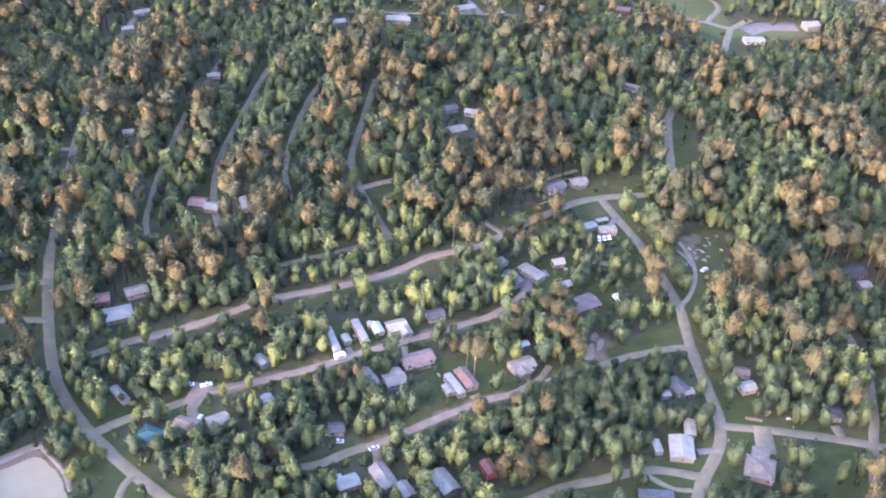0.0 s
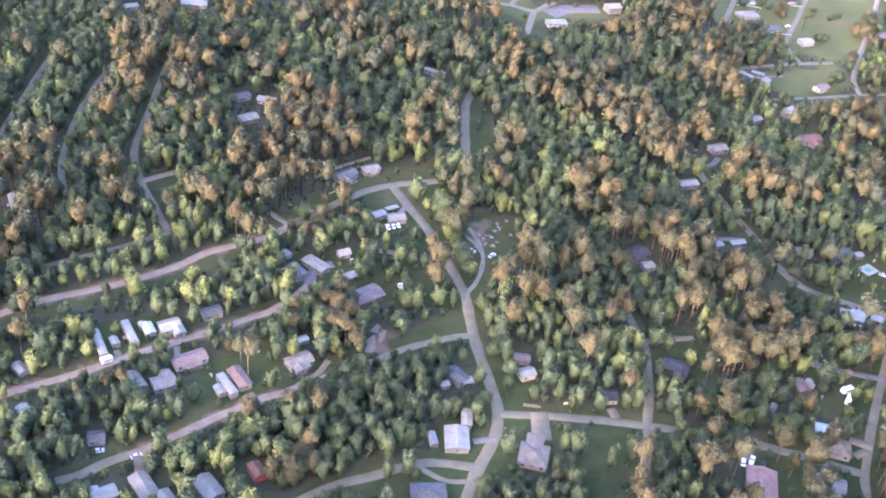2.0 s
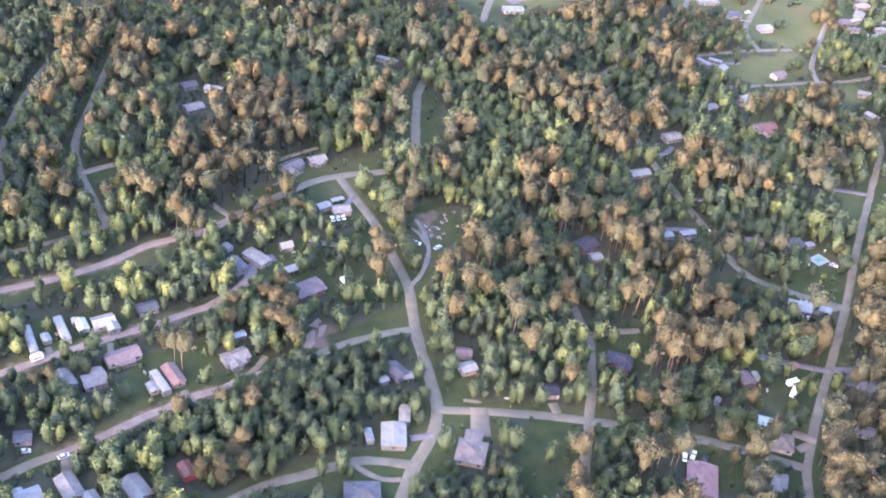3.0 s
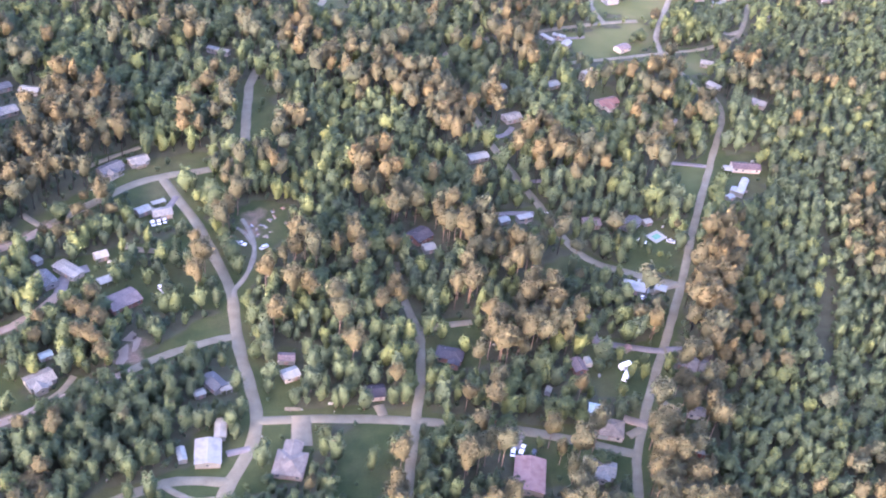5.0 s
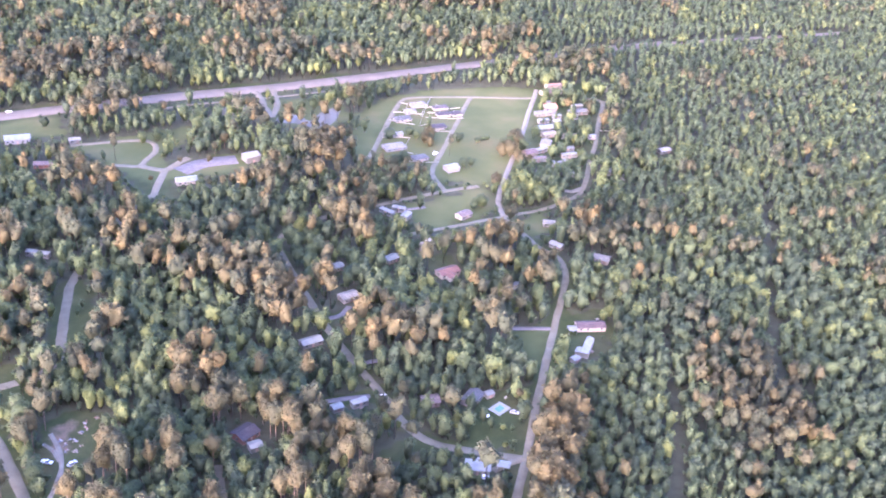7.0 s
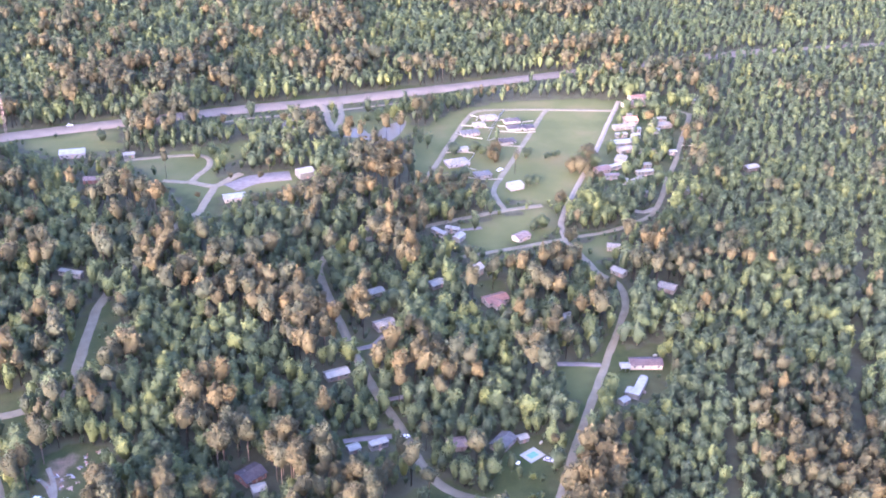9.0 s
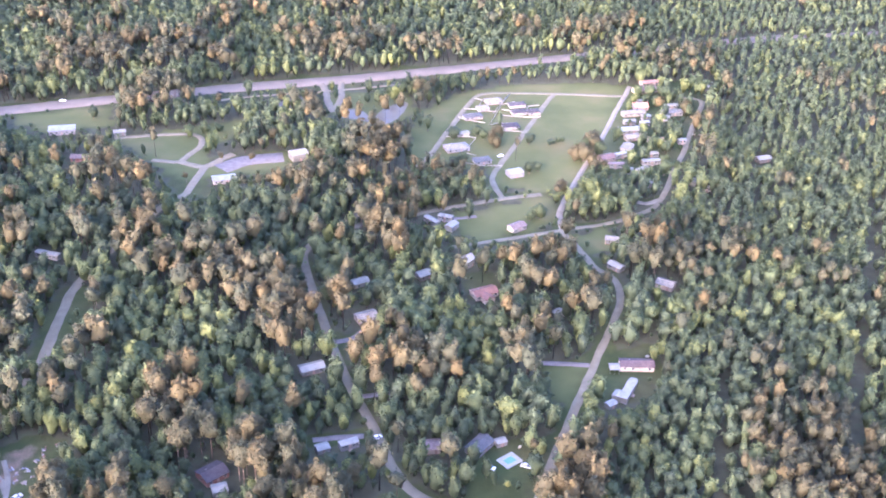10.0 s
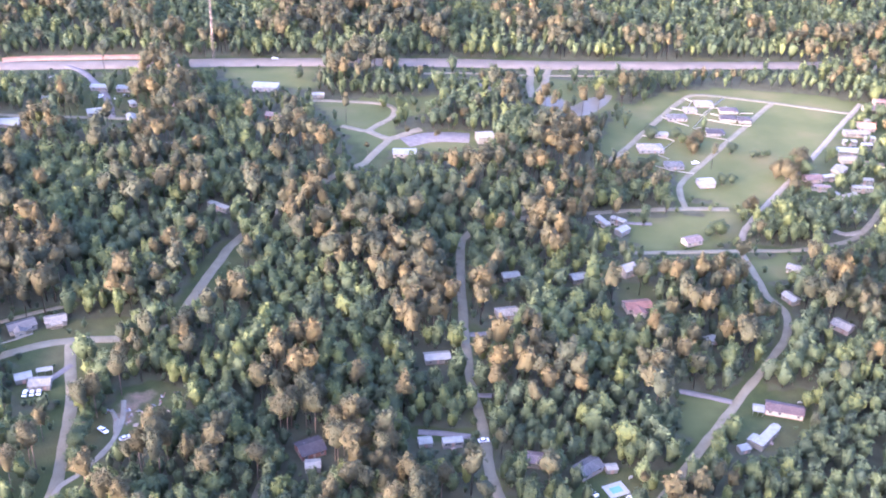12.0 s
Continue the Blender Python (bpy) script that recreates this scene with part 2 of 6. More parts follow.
def road(name, points, width, mat, label, is_open=True, shoulder=None, verge=0.88, clear=1.2):
    """A paved strip with ragged edges that falls off to the ground on both sides."""
    line = smooth(points)
    bm = bmesh.new()
    ROAD_LEVEL[0] += 0.0025
    level, rows = ROAD_LEVEL[0], []
    for n, p in enumerate(line):
        along = (line[min(n + 1, len(line) - 1)] - line[max(n - 1, 0)]).normalized()
        side = Vector((-along.y, along.x, 0))
        half = [width / 2 + 0.45 * noise.noise(p * 0.12 + Vector((0, 0, 7 * s))) + 0.15 * noise.noise(p * 0.6 + Vector((0, 0, s))) for s in (-1, 1)]
        rows.append([bm.verts.new(p + side * o + Vector((0, 0, z))) for o, z in
                     ((-half[0] - 0.25, -0.05), (-half[0], level), (0, level + 0.04), (half[1], level), (half[1] + 0.25, -0.05))])
    for a, b in zip(rows, rows[1:]):
        for k in range(4):
            bm.faces.new((a[k + 1], a[k], b[k], b[k + 1]))
    bm.normal_update()
    ob = new(name, bpy.data.meshes.new(name))
    bm.to_mesh(ob.data)
    bm.free()
    ob.data.materials.append(mat)
    for f in ob.data.polygons:
        f.use_smooth = True
    tagged(ob, label, "road", kind="structure")
    flat = np.array([(p.x, p.y) for p in line[::2]] + [(line[-1].x, line[-1].y)])
    (OPEN_LINES if is_open else SHUT_LINES).append((flat, width / 2 + (verge if is_open else 0.4)))
    if is_open:
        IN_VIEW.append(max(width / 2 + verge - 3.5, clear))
    if shoulder:
        BARE_LINES.append((flat, width / 2 + shoulder))
    return ob


LOOSE = []


# fields whose grass is coloured brighter, as the low sun makes it
SUNLIT_HAY_AREAS = []


def clearing(name, corners, bare=False, trees=0.0, sunlit_hay=False):
    """Ground kept open; trees: the share of the trees that still stand on it."""
    OPEN_AREAS.append(np.array(corners))
    LOOSE.append(trees)
    if sunlit_hay:
        SUNLIT_HAY_AREAS.append(np.array(corners))
    if bare:
        BARE_AREAS.append(np.array(corners))


GREY, TAN, PALE = "old grey asphalt road with ragged grassy edges", "tan dirt and chip-seal road with reddish sandy shoulders", "pale concrete drive beside a house"
road("road_west", [(-189.9, 427.2), (-184.2, 407.3), (-175.5, 380.8), (-164.1, 351.1), (-152.9, 331.0), (-138.9, 314.2), (-119.2, 295.8), (-98.9, 280.3), (-70, 262)], 4.8, ASPHALT, GREY, verge=2.2)
road("road_west_wooded", [(-189.9, 427.2), (-200, 480), (-214, 560), (-222, 650), (-220, 720)], 4.1, ASPHALT, GREY, False)
road("lane_1", [(-145.8, 441.5), (-152.6, 465.9), (-156.1, 510.0), (-156.7, 574.2), (-154.7, 596.0)], 2.8, ASPHALT, GREY, verge=1.4)
road("lane_1_wooded", [(-154.7, 596.0), (-150, 650), (-142, 720)], 2.8, ASPHALT, GREY, False)
road("lane_2", [(-112.2, 452.5), (-122.3, 485.4), (-126.8, 525.6), (-123.9, 578.5), (-118.8, 639.6)], 3.4, ASPHALT, GREY, verge=2.0)
road("lane_2_spur", [(-112.2, 452.5), (-102, 452)], 3, ASPHALT, GREY)
road("lane_3", [(-81.7, 487.3), (-89.4, 517.9), (-90.7, 558.7), (-87.7, 597.5), (-80.4, 636.8)], 3, ASPHALT, GREY, verge=1.5)
road("lane_4", [(-27.9, 459.1), (-39.8, 486.5), (-47.6, 505.2), (-54.6, 534.2), (-52.6, 573.7), (-49.3, 633.0)], 3.6, ASPHALT, GREY, verge=2.0)
road("lane_4_fork", [(-47.6, 503), (-38, 509), (-29, 514)], 4.0, DIRT_ROAD, TAN)
road("lane_front", [(-80.0, 429.4), (-62.0, 438.3), (-40.8, 450.2), (-27.3, 459.1), (-21.7, 462.3)], 3.4, ASPHALT, GREY, verge=1.4)
road("lane_back", [(-137.6, 434.2), (-112.2, 452.5)], 3, ASPHALT, GREY, verge=0.55)
road("road_dirt_north", [(-134.9, 367.0), (-112.7, 378.9), (-78.5, 402.8), (-45.7, 417.0), (-22.4, 430.8), (-6.5, 444.2), (18.7, 456.6), (33.2, 470.8)], 4.0, DIRT_ROAD, TAN, shoulder=1.3, verge=1.6, clear=0.9)
road("road_dirt_north_end", [(-150.3, 356.1), (-134.9, 367.0), (-118, 376)], 4.1, ASPHALT, GREY, verge=1.1)
road("road_north", [(33.2, 470.8), (67.1, 500.2), (86.1, 509.1), (101.9, 512.6)], 4.8, ASPHALT, GREY, verge=2.2)
road("road_north_bend", [(101.9, 512.6), (117, 518), (126.0, 531.2)], 4.7, ASPHALT, GREY, False)
road("road_north_hill", [(126.0, 531.2), (128.5, 562.4), (132.5, 602.0)], 4.8, ASPHALT, GREY, verge=4.0)
road("road_north_hill_wooded", [(132.5, 602.0), (146.0, 639.6)], 4.8, ASPHALT, GREY, False)
road("road_north_far", [(146.0, 639.6), (170.0, 688.1), (186, 709)], 4.8, ASPHALT, GREY, False)
road("road_middle_end", [(-133.6, 311.4), (-122.4, 320.4), (-108.2, 328.3), (-94.0, 338.0), (-80, 344.5)], 4.2, ASPHALT, GREY, verge=1.6)
road("road_dirt_middle", [(-94.0, 338.0), (-80, 344.5), (-69.7, 349.0), (-51.6, 357.9), (-33.0, 369.0), (-6.2, 383.2), (24.4, 400.4)], 3.6, DIRT_ROAD, TAN, shoulder=1.3, verge=1.9, clear=2.5)
road("road_dirt_middle_wooded", [(24.4, 400.4), (34, 410), (40.8, 420)], 4.4, DIRT_ROAD, TAN, False)
road("road_dirt_south", [(-30.4, 310.3), (-22.2, 314.4), (-13.8, 319.6), (-1.1, 328.6), (12.1, 337.6), (21.2, 343.3), (31.8, 347.8)], 3.4, DIRT_ROAD, TAN, shoulder=1.2, verge=1.65, clear=2)
road("road_south_west", [(-50, 299), (-41.2, 302.6), (-36.4, 306.4), (-30.4, 310.3), (-26, 312.6)], 4.0, ASPHALT, GREY, clear=2)
road("road_dirt_south_wooded", [(31.8, 347.8), (45, 356), (71.9, 369.3)], 3.0, DIRT_ROAD, TAN, False)
road("road_dirt_south_end", [(71.9, 369.3), (82.6, 376.0), (101.2, 383.5), (113.2, 386.6)], 3.8, ASPHALT, GREY, verge=1.1)
road("road_collector", [(84.3, 506.1), (90.5, 490.3), (100.1, 467.8), (108.2, 439.6), (113.6, 417.7), (114.6, 396.8), (116.3, 373.4), (119.6, 351.9), (120.1, 336.6), (116.5, 321.8), (108.2, 305.8), (104.6, 296.7), (99, 280)], 4.7, ASPHALT, GREY, verge=2.75)
road("road_south", [(108.4, 307.3), (89.7, 309.6), (75.9, 306.1), (66.6, 302.4), (50.8, 296.7), (30, 284)], 4, ASPHALT, GREY)
road("drive_loop", [(85, 308), (90, 303.5), (96, 300), (103, 300)], 2.1, CONCRETE, PALE)
road("road_east", [(120.3, 337.0), (143.5, 335.8), (165.7, 333.6), (183.1, 330.8), (200.6, 327.4), (222.2, 322.3), (243.5, 314.9), (268.0, 304.4)], 4.2, ASPHALT, GREY, verge=1.1)
road("road_cross", [(170, 282), (177.3, 310.6), (183.1, 332.5), (188.2, 351.2), (193.1, 379.7), (191.8, 392.7)], 3.8, ASPHALT, GREY, verge=1.1)
road("road_cross_wooded", [(191.8, 392.7), (190.1, 412.2), (191.0, 432.7)], 3.4, ASPHALT, GREY, verge=0.275)
road("road_ridge", [(258, 272), (265.0, 296.1), (268.0, 304.4), (278.2, 324.4), (292.1, 349.2), (304.4, 369.3), (317.1, 391.2), (328.3, 410.8), (344.3, 440.9), (360.0, 469.1), (380.8, 505.5), (400.8, 540.1), (412.1, 562.1), (415.1, 582.5), (408.2, 597), (406, 612), (400.7, 639.8)], 3.6, ASPHALT, GREY, verge=2.4)
road("road_inner", [(324.7, 406.9), (306.2, 415.8), (287.5, 427), (278.9, 444.0), (273, 475), (267, 500), (261.5, 531), (257.2, 564.5), (253, 603), (251.5, 627)], 4.2, ASPHALT, GREY, verge=1.1)
road("road_inner_wooded", [(251.5, 627), (262, 645), (290, 660), (318, 668), (343.5, 675.5)], 3.8, ASPHALT, GREY, False)
road("road_field", [(343.5, 675.5), (375.5, 683.1), (400.5, 686.6)], 3.8, ASPHALT, GREY)
road("road_field_bend", [(375.5, 683.1), (374.0, 704.9), (376.8, 717.3), (385.5, 733.8), (396.8, 753.6), (411.6, 781.1), (426.6, 807.5), (443.6, 839.0), (451.3, 851.0)], 3.3, ASPHALT, GREY, clear=3)
road("road_loop", [(327.0, 729.0), (334.3, 740.1), (342.2, 752.7), (357.7, 784.5), (376.9, 824.1), (391.8, 850.6), (400.7, 855.5), (412.0, 855.8), (449.2, 851.3), (503.6, 841.6)], 3.5, ASPHALT, GREY, clear=3)
road("road_loop_wooded", [(327.0, 729.0), (318, 715), (300, 690), (283, 668), (262, 645)], 3.8, ASPHALT, GREY, False)
road("road_park", [(401.5, 639.7), (404.5, 657.6), (410.4, 672.1), (420.2, 690.9), (436.0, 718.7), (453.1, 748.7), (470.8, 781.3), (486.5, 811.5), (504.3, 843.9), (513.3, 861.1)], 3.2, SAND, "pale sandy road between a field and mobile homes", clear=3)
road("road_park_cross", [(333.8, 626.9), (367.0, 632.9), (401.5, 640.0), (430.0, 645.0), (445.0, 651.5), (464.7, 662.7), (480.5, 685.0), (493.0, 708.0), (510.5, 737.0), (525.4, 764.6), (541.3, 794.2), (556.2, 820.5), (557.5, 830.0), (545, 836)], 3.2, ASPHALT, GREY, clear=4)
road("road_park_spur", [(556, 827), (566, 824), (574, 820)], 3.4, ASPHALT, GREY)
road("road_park_drive", [(454, 673), (462, 668), (472, 672)], 4, SAND, "pale sandy drive off a park road", clear=3)
HW = "wide grey highway with pale shoulders"
road("highway", [(-230, 784), (-126.4, 807.5), (-51.7, 824), (0, 836)], 15.5, HIGHWAY, HW, verge=3.3)
road("highway_2", [(0, 836), (20, 841.5), (43, 847.2)], 15.5, HIGHWAY, HW, False)
road("highway_3", [(43, 847.2), (62.3, 852.1), (95, 859), (129.6, 866)], 15.5, HIGHWAY, HW, verge=3.3)
road("highway_4", [(129.6, 866), (165, 872.5), (198, 879)], 15.5, HIGHWAY, HW, False)
road("highway_5", [(198, 879), (243.8, 886), (289, 891.5), (334, 899.5), (384, 909)], 16.5, HIGHWAY, HW, verge=3.3, clear=5)
road("highway_6", [(384, 909), (430, 918.5), (478, 928)], 14.5, HIGHWAY, HW, verge=3, clear=2)
road("highway_7", [(478, 928), (560, 945), (640, 959), (690, 967)], 14.5, HIGHWAY, "wide grey highway running into the woods", False)
road("highway_8", [(690, 967), (771, 972), (866, 977), (905, 980)], 8.0, HIGHWAY, "wide grey highway beyond the far woods", verge=1, clear=1.5)
road("red_bank", [(-92, 826), (-78.5, 832), (-42.1, 841.5), (2, 852)], 9.0, RED_DIRT, "bare orange earth bank beside the highway", verge=2)
road("meadow_lane", [(136.6, 796.5), (158.2, 798.8), (179.2, 799.6), (189.2, 796.7), (193.8, 788.1), (191.5, 774.7), (185.5, 764.7), (180.4, 755.0), (172, 756.6), (163, 759.5)], 3.8, CONCRETE, "pale gravel lane through a meadow")
road("meadow_lane_2", [(181, 755), (188, 750), (196.3, 746), (203, 752), (209.0, 759.3), (214, 764)], 5, CONCRETE, "pale gravel lane through a meadow")
road("lot_lane", [(196.3, 745.9), (190.4, 725.1), (186.0, 708.5)], 4.6, CONCRETE, "pale gravel lane through a meadow")
road("lot_yard", [(206, 742), (220, 752), (232, 755), (246, 756)], 14.0, GRAVEL, "pinkish-grey gravel yard before a white barn")
road("highway_drive", [(279, 886), (281.3, 874), (281.7, 850), (284, 829)], 5, CONCRETE, "pale concrete turn-off from the highway", clear=3)
road("highway_drive_2", [(295, 888), (293.0, 873), (292.0, 856), (285, 832)], 4.5, CONCRETE, "pale concrete turn-off from the highway", clear=3)
road("drive_scrap", [(114.8, 412), (115.6, 417.6), (120.8, 426.9), (125.3, 441.0), (125.9, 452.8), (124.2, 462.4), (121.6, 470.7)], 1.9, SAND, "rutted sandy track into a clearing", clear=4)
road("drive_scrap_2", [(125.5, 450), (123, 458), (118.5, 464)], 1.6, SAND, "rutted sandy track into a clearing")
road("drive_grey_house", [(137.5, 338), (136.8, 322)], 7.4, CONCRETE, PALE)
road("drive_mobile", [(-37.5, 368.5), (-39.5, 372)], 2.5, CONCRETE, PALE)
road("drive_white_house", [(-20.5, 377.5), (-22.5, 388)], 2.5, CONCRETE, PALE)
road("drive_tan_house", [(-14.5, 375), (-12.5, 361)], 2.3, CONCRETE, PALE)
road("drive_gable", [(-22.5, 313.5), (-20, 303)], 3.4, CONCRETE, PALE)
road("drive_brown", [(17.2, 346.6), (19.6, 342.8), (22.5, 338)], 4.6, CONCRETE, PALE)
road("drive_grey_wing", [(37, 352), (45, 359), (50, 368)], 2.6, CONCRETE, PALE)
road("drive_big_roof", [(41, 420), (43, 432), (52, 437)], 5.0, GRAVEL, "grey gravel yard between houses")
road("drive_pink", [(194, 384), (204.4, 386.5), (218.3, 388.0)], 3.4, CONCRETE, PALE)
road("drive_red_front", [(170, 335), (169, 341)], 3.7, CONCRETE, PALE)
road("drive_shed", [(271.7, 371), (285, 366), (300.5, 362)], 3.3, GRAVEL, "worn gravel track across a yard")
road("drive_shed_2", [(273.2, 389.1), (271.2, 369)], 2.8, GRAVEL, "worn gravel track across a yard")
road("drive_ridge", [(357, 512), (379.7, 507.2)], 3, GRAVEL, "worn gravel track across a yard")
road("drive_cars", [(91, 491), (81.4, 470.9)], 2.8, GRAVEL, "worn gravel track across a yard")
road("drive_two_houses", [(42, 513), (50.4, 520.8), (58.6, 526.8), (72.6, 536.1)], 2.4, CONCRETE, PALE)
road("drive_bend", [(66, 453), (74.1, 449), (86.5, 446.8)], 3.3, CONCRETE, PALE)
road("drive_north", [(20, 479), (29.5, 469)], 3, CONCRETE, PALE)
road("drive_west_1", [(-210, 374), (-197.8, 375.8), (-175, 378)], 3.8, ASPHALT, GREY)
road("drive_west_2", [(-220, 392), (-205.9, 397.7), (-184, 406.0)], 3.4, ASPHALT, GREY)
road("lane_west_far", [(-250.7, 519.8), (-222, 524), (-193.3, 526.8)], 3, ASPHALT, GREY, verge=1.1)
road("lane_shops", [(-80, 735), (-53.7, 737), (-31.9, 738.3), (-7.4, 741.9), (17.5, 744.7), (44, 745.9)], 3.2, ASPHALT, GREY, verge=1)
road("lane_shops_2", [(17, 746), (9.6, 761.4), (-2.2, 783.1), (-27.7, 813.9), (-44.9, 824)], 4.2, GRAVEL, "worn gravel track across a yard", verge=0)
road("track_east", [(457.5, 316), (456.8, 310.1), (456.3, 297.5), (453.8, 280.9), (451, 262)], 2.6, GRAVEL, "worn gravel track across a yard", verge=3.3, clear=3)
road("drive_inner_house", [(262.5, 540.5), (271.4, 543.0), (277.6, 551.0)], 3.0, GRAVEL, "worn gravel track across a yard")
road("drive_inner_east", [(269, 495.5), (278, 496.6), (286.5, 497.1)], 2.6, GRAVEL, "worn gravel track across a yard")
road("drive_trailers", [(268.5, 468.2), (258, 468.6), (246.8, 468.0)], 2.8, GRAVEL, "worn gravel track across a yard")
road("drive_white_lot", [(308, 402), (316, 405), (324.7, 406.9)], 3.3, CONCRETE, PALE)
road("drive_corner", [(218, 313), (223, 321)], 5.7, GRAVEL, "worn gravel track across a yard")
road("drive_hip", [(267.5, 314.5), (273, 317)], 3.3, CONCRETE, PALE)
road("drive_cross_house", [(336, 660), (355, 662)], 2.5, GRAVEL, "worn gravel track across a yard")
road("drive_truck", [(-97, 336), (-99, 328), (-94, 318)], 4.1, CONCRETE, PALE)
road("drive_truck_2", [(-100, 330), (-97, 343)], 7.0, DIRT_ROAD, "rutted sandy track into a clearing")
road("drive_white_l", [(108, 321), (117, 323)], 2.8, GRAVEL, "worn gravel track across a yard")
road("road_frontage", [(205, 858), (224, 863.0), (250, 866), (278.5, 869), (298.3, 872.3), (342, 879.5)], 2.6, CONCRETE, "pale concrete strip beside the highway", clear=3)
road("drive_brick", [(298.3, 354.8), (303, 352)], 3.6, CONCRETE, PALE)
road("drive_brick_2", [(302, 362.9), (312, 362.5)], 3.2, GRAVEL, "worn gravel track across a yard")
road("drive_cottage", [(287.5, 333), (294, 325)], 3.2, CONCRETE, PALE)
road("drive_white_metal", [(278.4, 314.2), (284, 311.5)], 3.0, DIRT_ROAD, "rutted sandy track into a clearing")
road("drive_hip_2", [(268.8, 324.3), (277.5, 319.5)], 4.0, DIRT_ROAD, "rutted sandy track into a clearing")
road("pit_bank", [(-182, 280), (-172, 288), (-165, 293.5), (-159.5, 298.0), (-155.5, 301.5), (-152, 303)], 3.6, SAND, "pale eroded sand bank beside a pit", verge=1)
road("pit_bank_2", [(-151.5, 301), (-147.5, 297.5), (-143.0, 293.5), (-138, 287.5), (-134, 280)], 1.6, SAND, "pale eroded sand bank beside a pit", verge=1)
road("lane_pit", [(-113, 290), (-115.2, 285), (-115.4, 276)], 2.6, ASPHALT, GREY)
clearing("yard_red", [(-17.9, 339.8), (-9.3, 349.6), (-2.1, 366.7), (25.2, 378.0), (30.5, 367.4), (33.5, 353.6), (38.2, 350.3), (29.4, 343.6), (8.4, 329.1), (-11.8, 318.5)], trees=0.2)
clearing("yard_mobile", [(-49.5, 364.0), (-49.5, 389.0), (-29.1, 394.5), (-13.6, 395.0), (-7.5, 383.8), (-46.0, 357.3)], trees=0.3)
clearing("yard_brownroof", [(30.6, 443.3), (64.3, 449.4), (80.1, 427.6), (76.9, 406.5), (58.9, 414.1), (40.8, 417.6)], trees=0.6)
clearing("yard_carport", [(78, 404), (112, 406), (108, 436), (98, 462), (84, 458), (78, 430)], trees=0.45)
clearing("field_pale", [(73.6, 373.7), (94.4, 395.0), (113.2, 405.6), (113.8, 387.8), (93.6, 381.6)], trees=0.12)
clearing("yard_white", [(90.6, 326.7), (109.0, 341.3), (121.3, 334.9), (111.6, 307.2), (94.1, 310.1)], trees=0.45)
clearing("lawn_south", [(54.9, 305.7), (94.5, 316.0), (109.4, 307.2), (101.6, 292.5), (59.2, 292.6)], trees=0.2)
clearing("yard_grey", [(122.3, 333.3), (143.6, 333.5), (137.4, 307.3), (122.1, 301.4), (113.3, 301.4), (119.6, 319.2)], trees=0.25)
clearing("yard_blue", [(121.8, 362.1), (134.2, 382.6), (142.1, 366.0), (136.1, 340.0), (124.7, 344.2)], trees=0.55)
clearing("lot_east", [(154, 329), (174, 329), (166.5, 300), (158, 288), (143, 296)], trees=0.1)
clearing("verge_r7", [(129.4, 343.2), (183.9, 337.2), (180.8, 328.4), (128.4, 335.0)], trees=0.15)
clearing("yard_pink", [(197.7, 381.4), (220.6, 382.7), (218.5, 360.2), (198.1, 355.6)], trees=0.4)
clearing("yard_shed", [(265.8, 372.2), (290.2, 365.2), (281.6, 336.6), (261.0, 336.4), (258.1, 350.1)], trees=0.3)
clearing("yard_corner", [(220.3, 318.2), (258.0, 328.0), (271.3, 316.8), (263.9, 292.0), (212.6, 292.2)], trees=0.3)
clearing("yard_pool", [(313.9, 459.0), (346.4, 457.8), (328.0, 415.2), (302.8, 422.9)], trees=0.35)
clearing("field_small", [(257.4, 424.2), (280.7, 435.5), (284.4, 424.3), (263.2, 414.9)], trees=0.2)
clearing("lawn_r9", [(357.9, 508.8), (378.6, 507.8), (363.1, 475.8), (356.7, 482.1)], sunlit_hay=True)
clearing("yard_brown_long", [(389.6, 517.5), (414.9, 521.2), (414.9, 501.5), (400.1, 477.5), (379.0, 474.6), (379.5, 496.4)], trees=0.1)
clearing("yard_red_roof", [(331.4, 597.4), (353.0, 600.8), (350.9, 569.6), (331.7, 566.7)], trees=0.3)
clearing("field_tan", [(335.2, 663.1), (403.5, 684.4), (402.8, 655.1), (379.7, 639.2), (346.2, 633.7)], trees=0.03, sunlit_hay=True)
clearing("field_big", [(334.5, 738.4), (370.1, 800.1), (398.0, 858.6), (502.7, 852.9), (504.5, 843.5), (452.1, 724.3), (414.2, 693.0), (400.6, 687.3), (373.1, 703.6), (373.6, 729.6), (340.8, 723.9)], trees=0.012, sunlit_hay=True)
clearing("field_north", [(508, 857), (492, 874), (440, 875), (400, 866), (376, 855), (346, 824), (332, 785), (328, 745), (342, 752), (377, 824), (392, 852), (412, 857), (450, 852), (504, 842)], trees=0.02, sunlit_hay=True)
clearing("park_homes", [(510.4, 861.5), (579.7, 874.8), (555.0, 818.7), (494.0, 700.4), (479.4, 700.9), (445.5, 710.1), (463.2, 761.4)], trees=0.45)
clearing("lawn_cross", [(404.7, 631.6), (430.1, 640.4), (425.4, 611.5), (409.3, 611.0)], trees=0.1, sunlit_hay=True)
clearing("meadow", [(137.3, 796.6), (190.9, 812.5), (220.9, 822.2), (216.6, 790.4), (196.2, 772.9), (199.1, 751.5), (213.7, 749.8), (241.0, 767.7), (256.3, 757.5), (251.0, 737), (216, 732), (203, 730), (190, 727), (167.4, 745.8)], trees=0.05, sunlit_hay=True)
clearing("meadow_low", [(167.4, 745.8), (198.1, 732.9), (202.1, 703.7), (184.9, 704.5)])
clearing("pondside", [(277.9, 867.5), (306.3, 867.5), (342.6, 863.8), (344.9, 823.6), (321.6, 803.2), (291.2, 808.9), (283.2, 821.9)], trees=0.12, sunlit_hay=True)
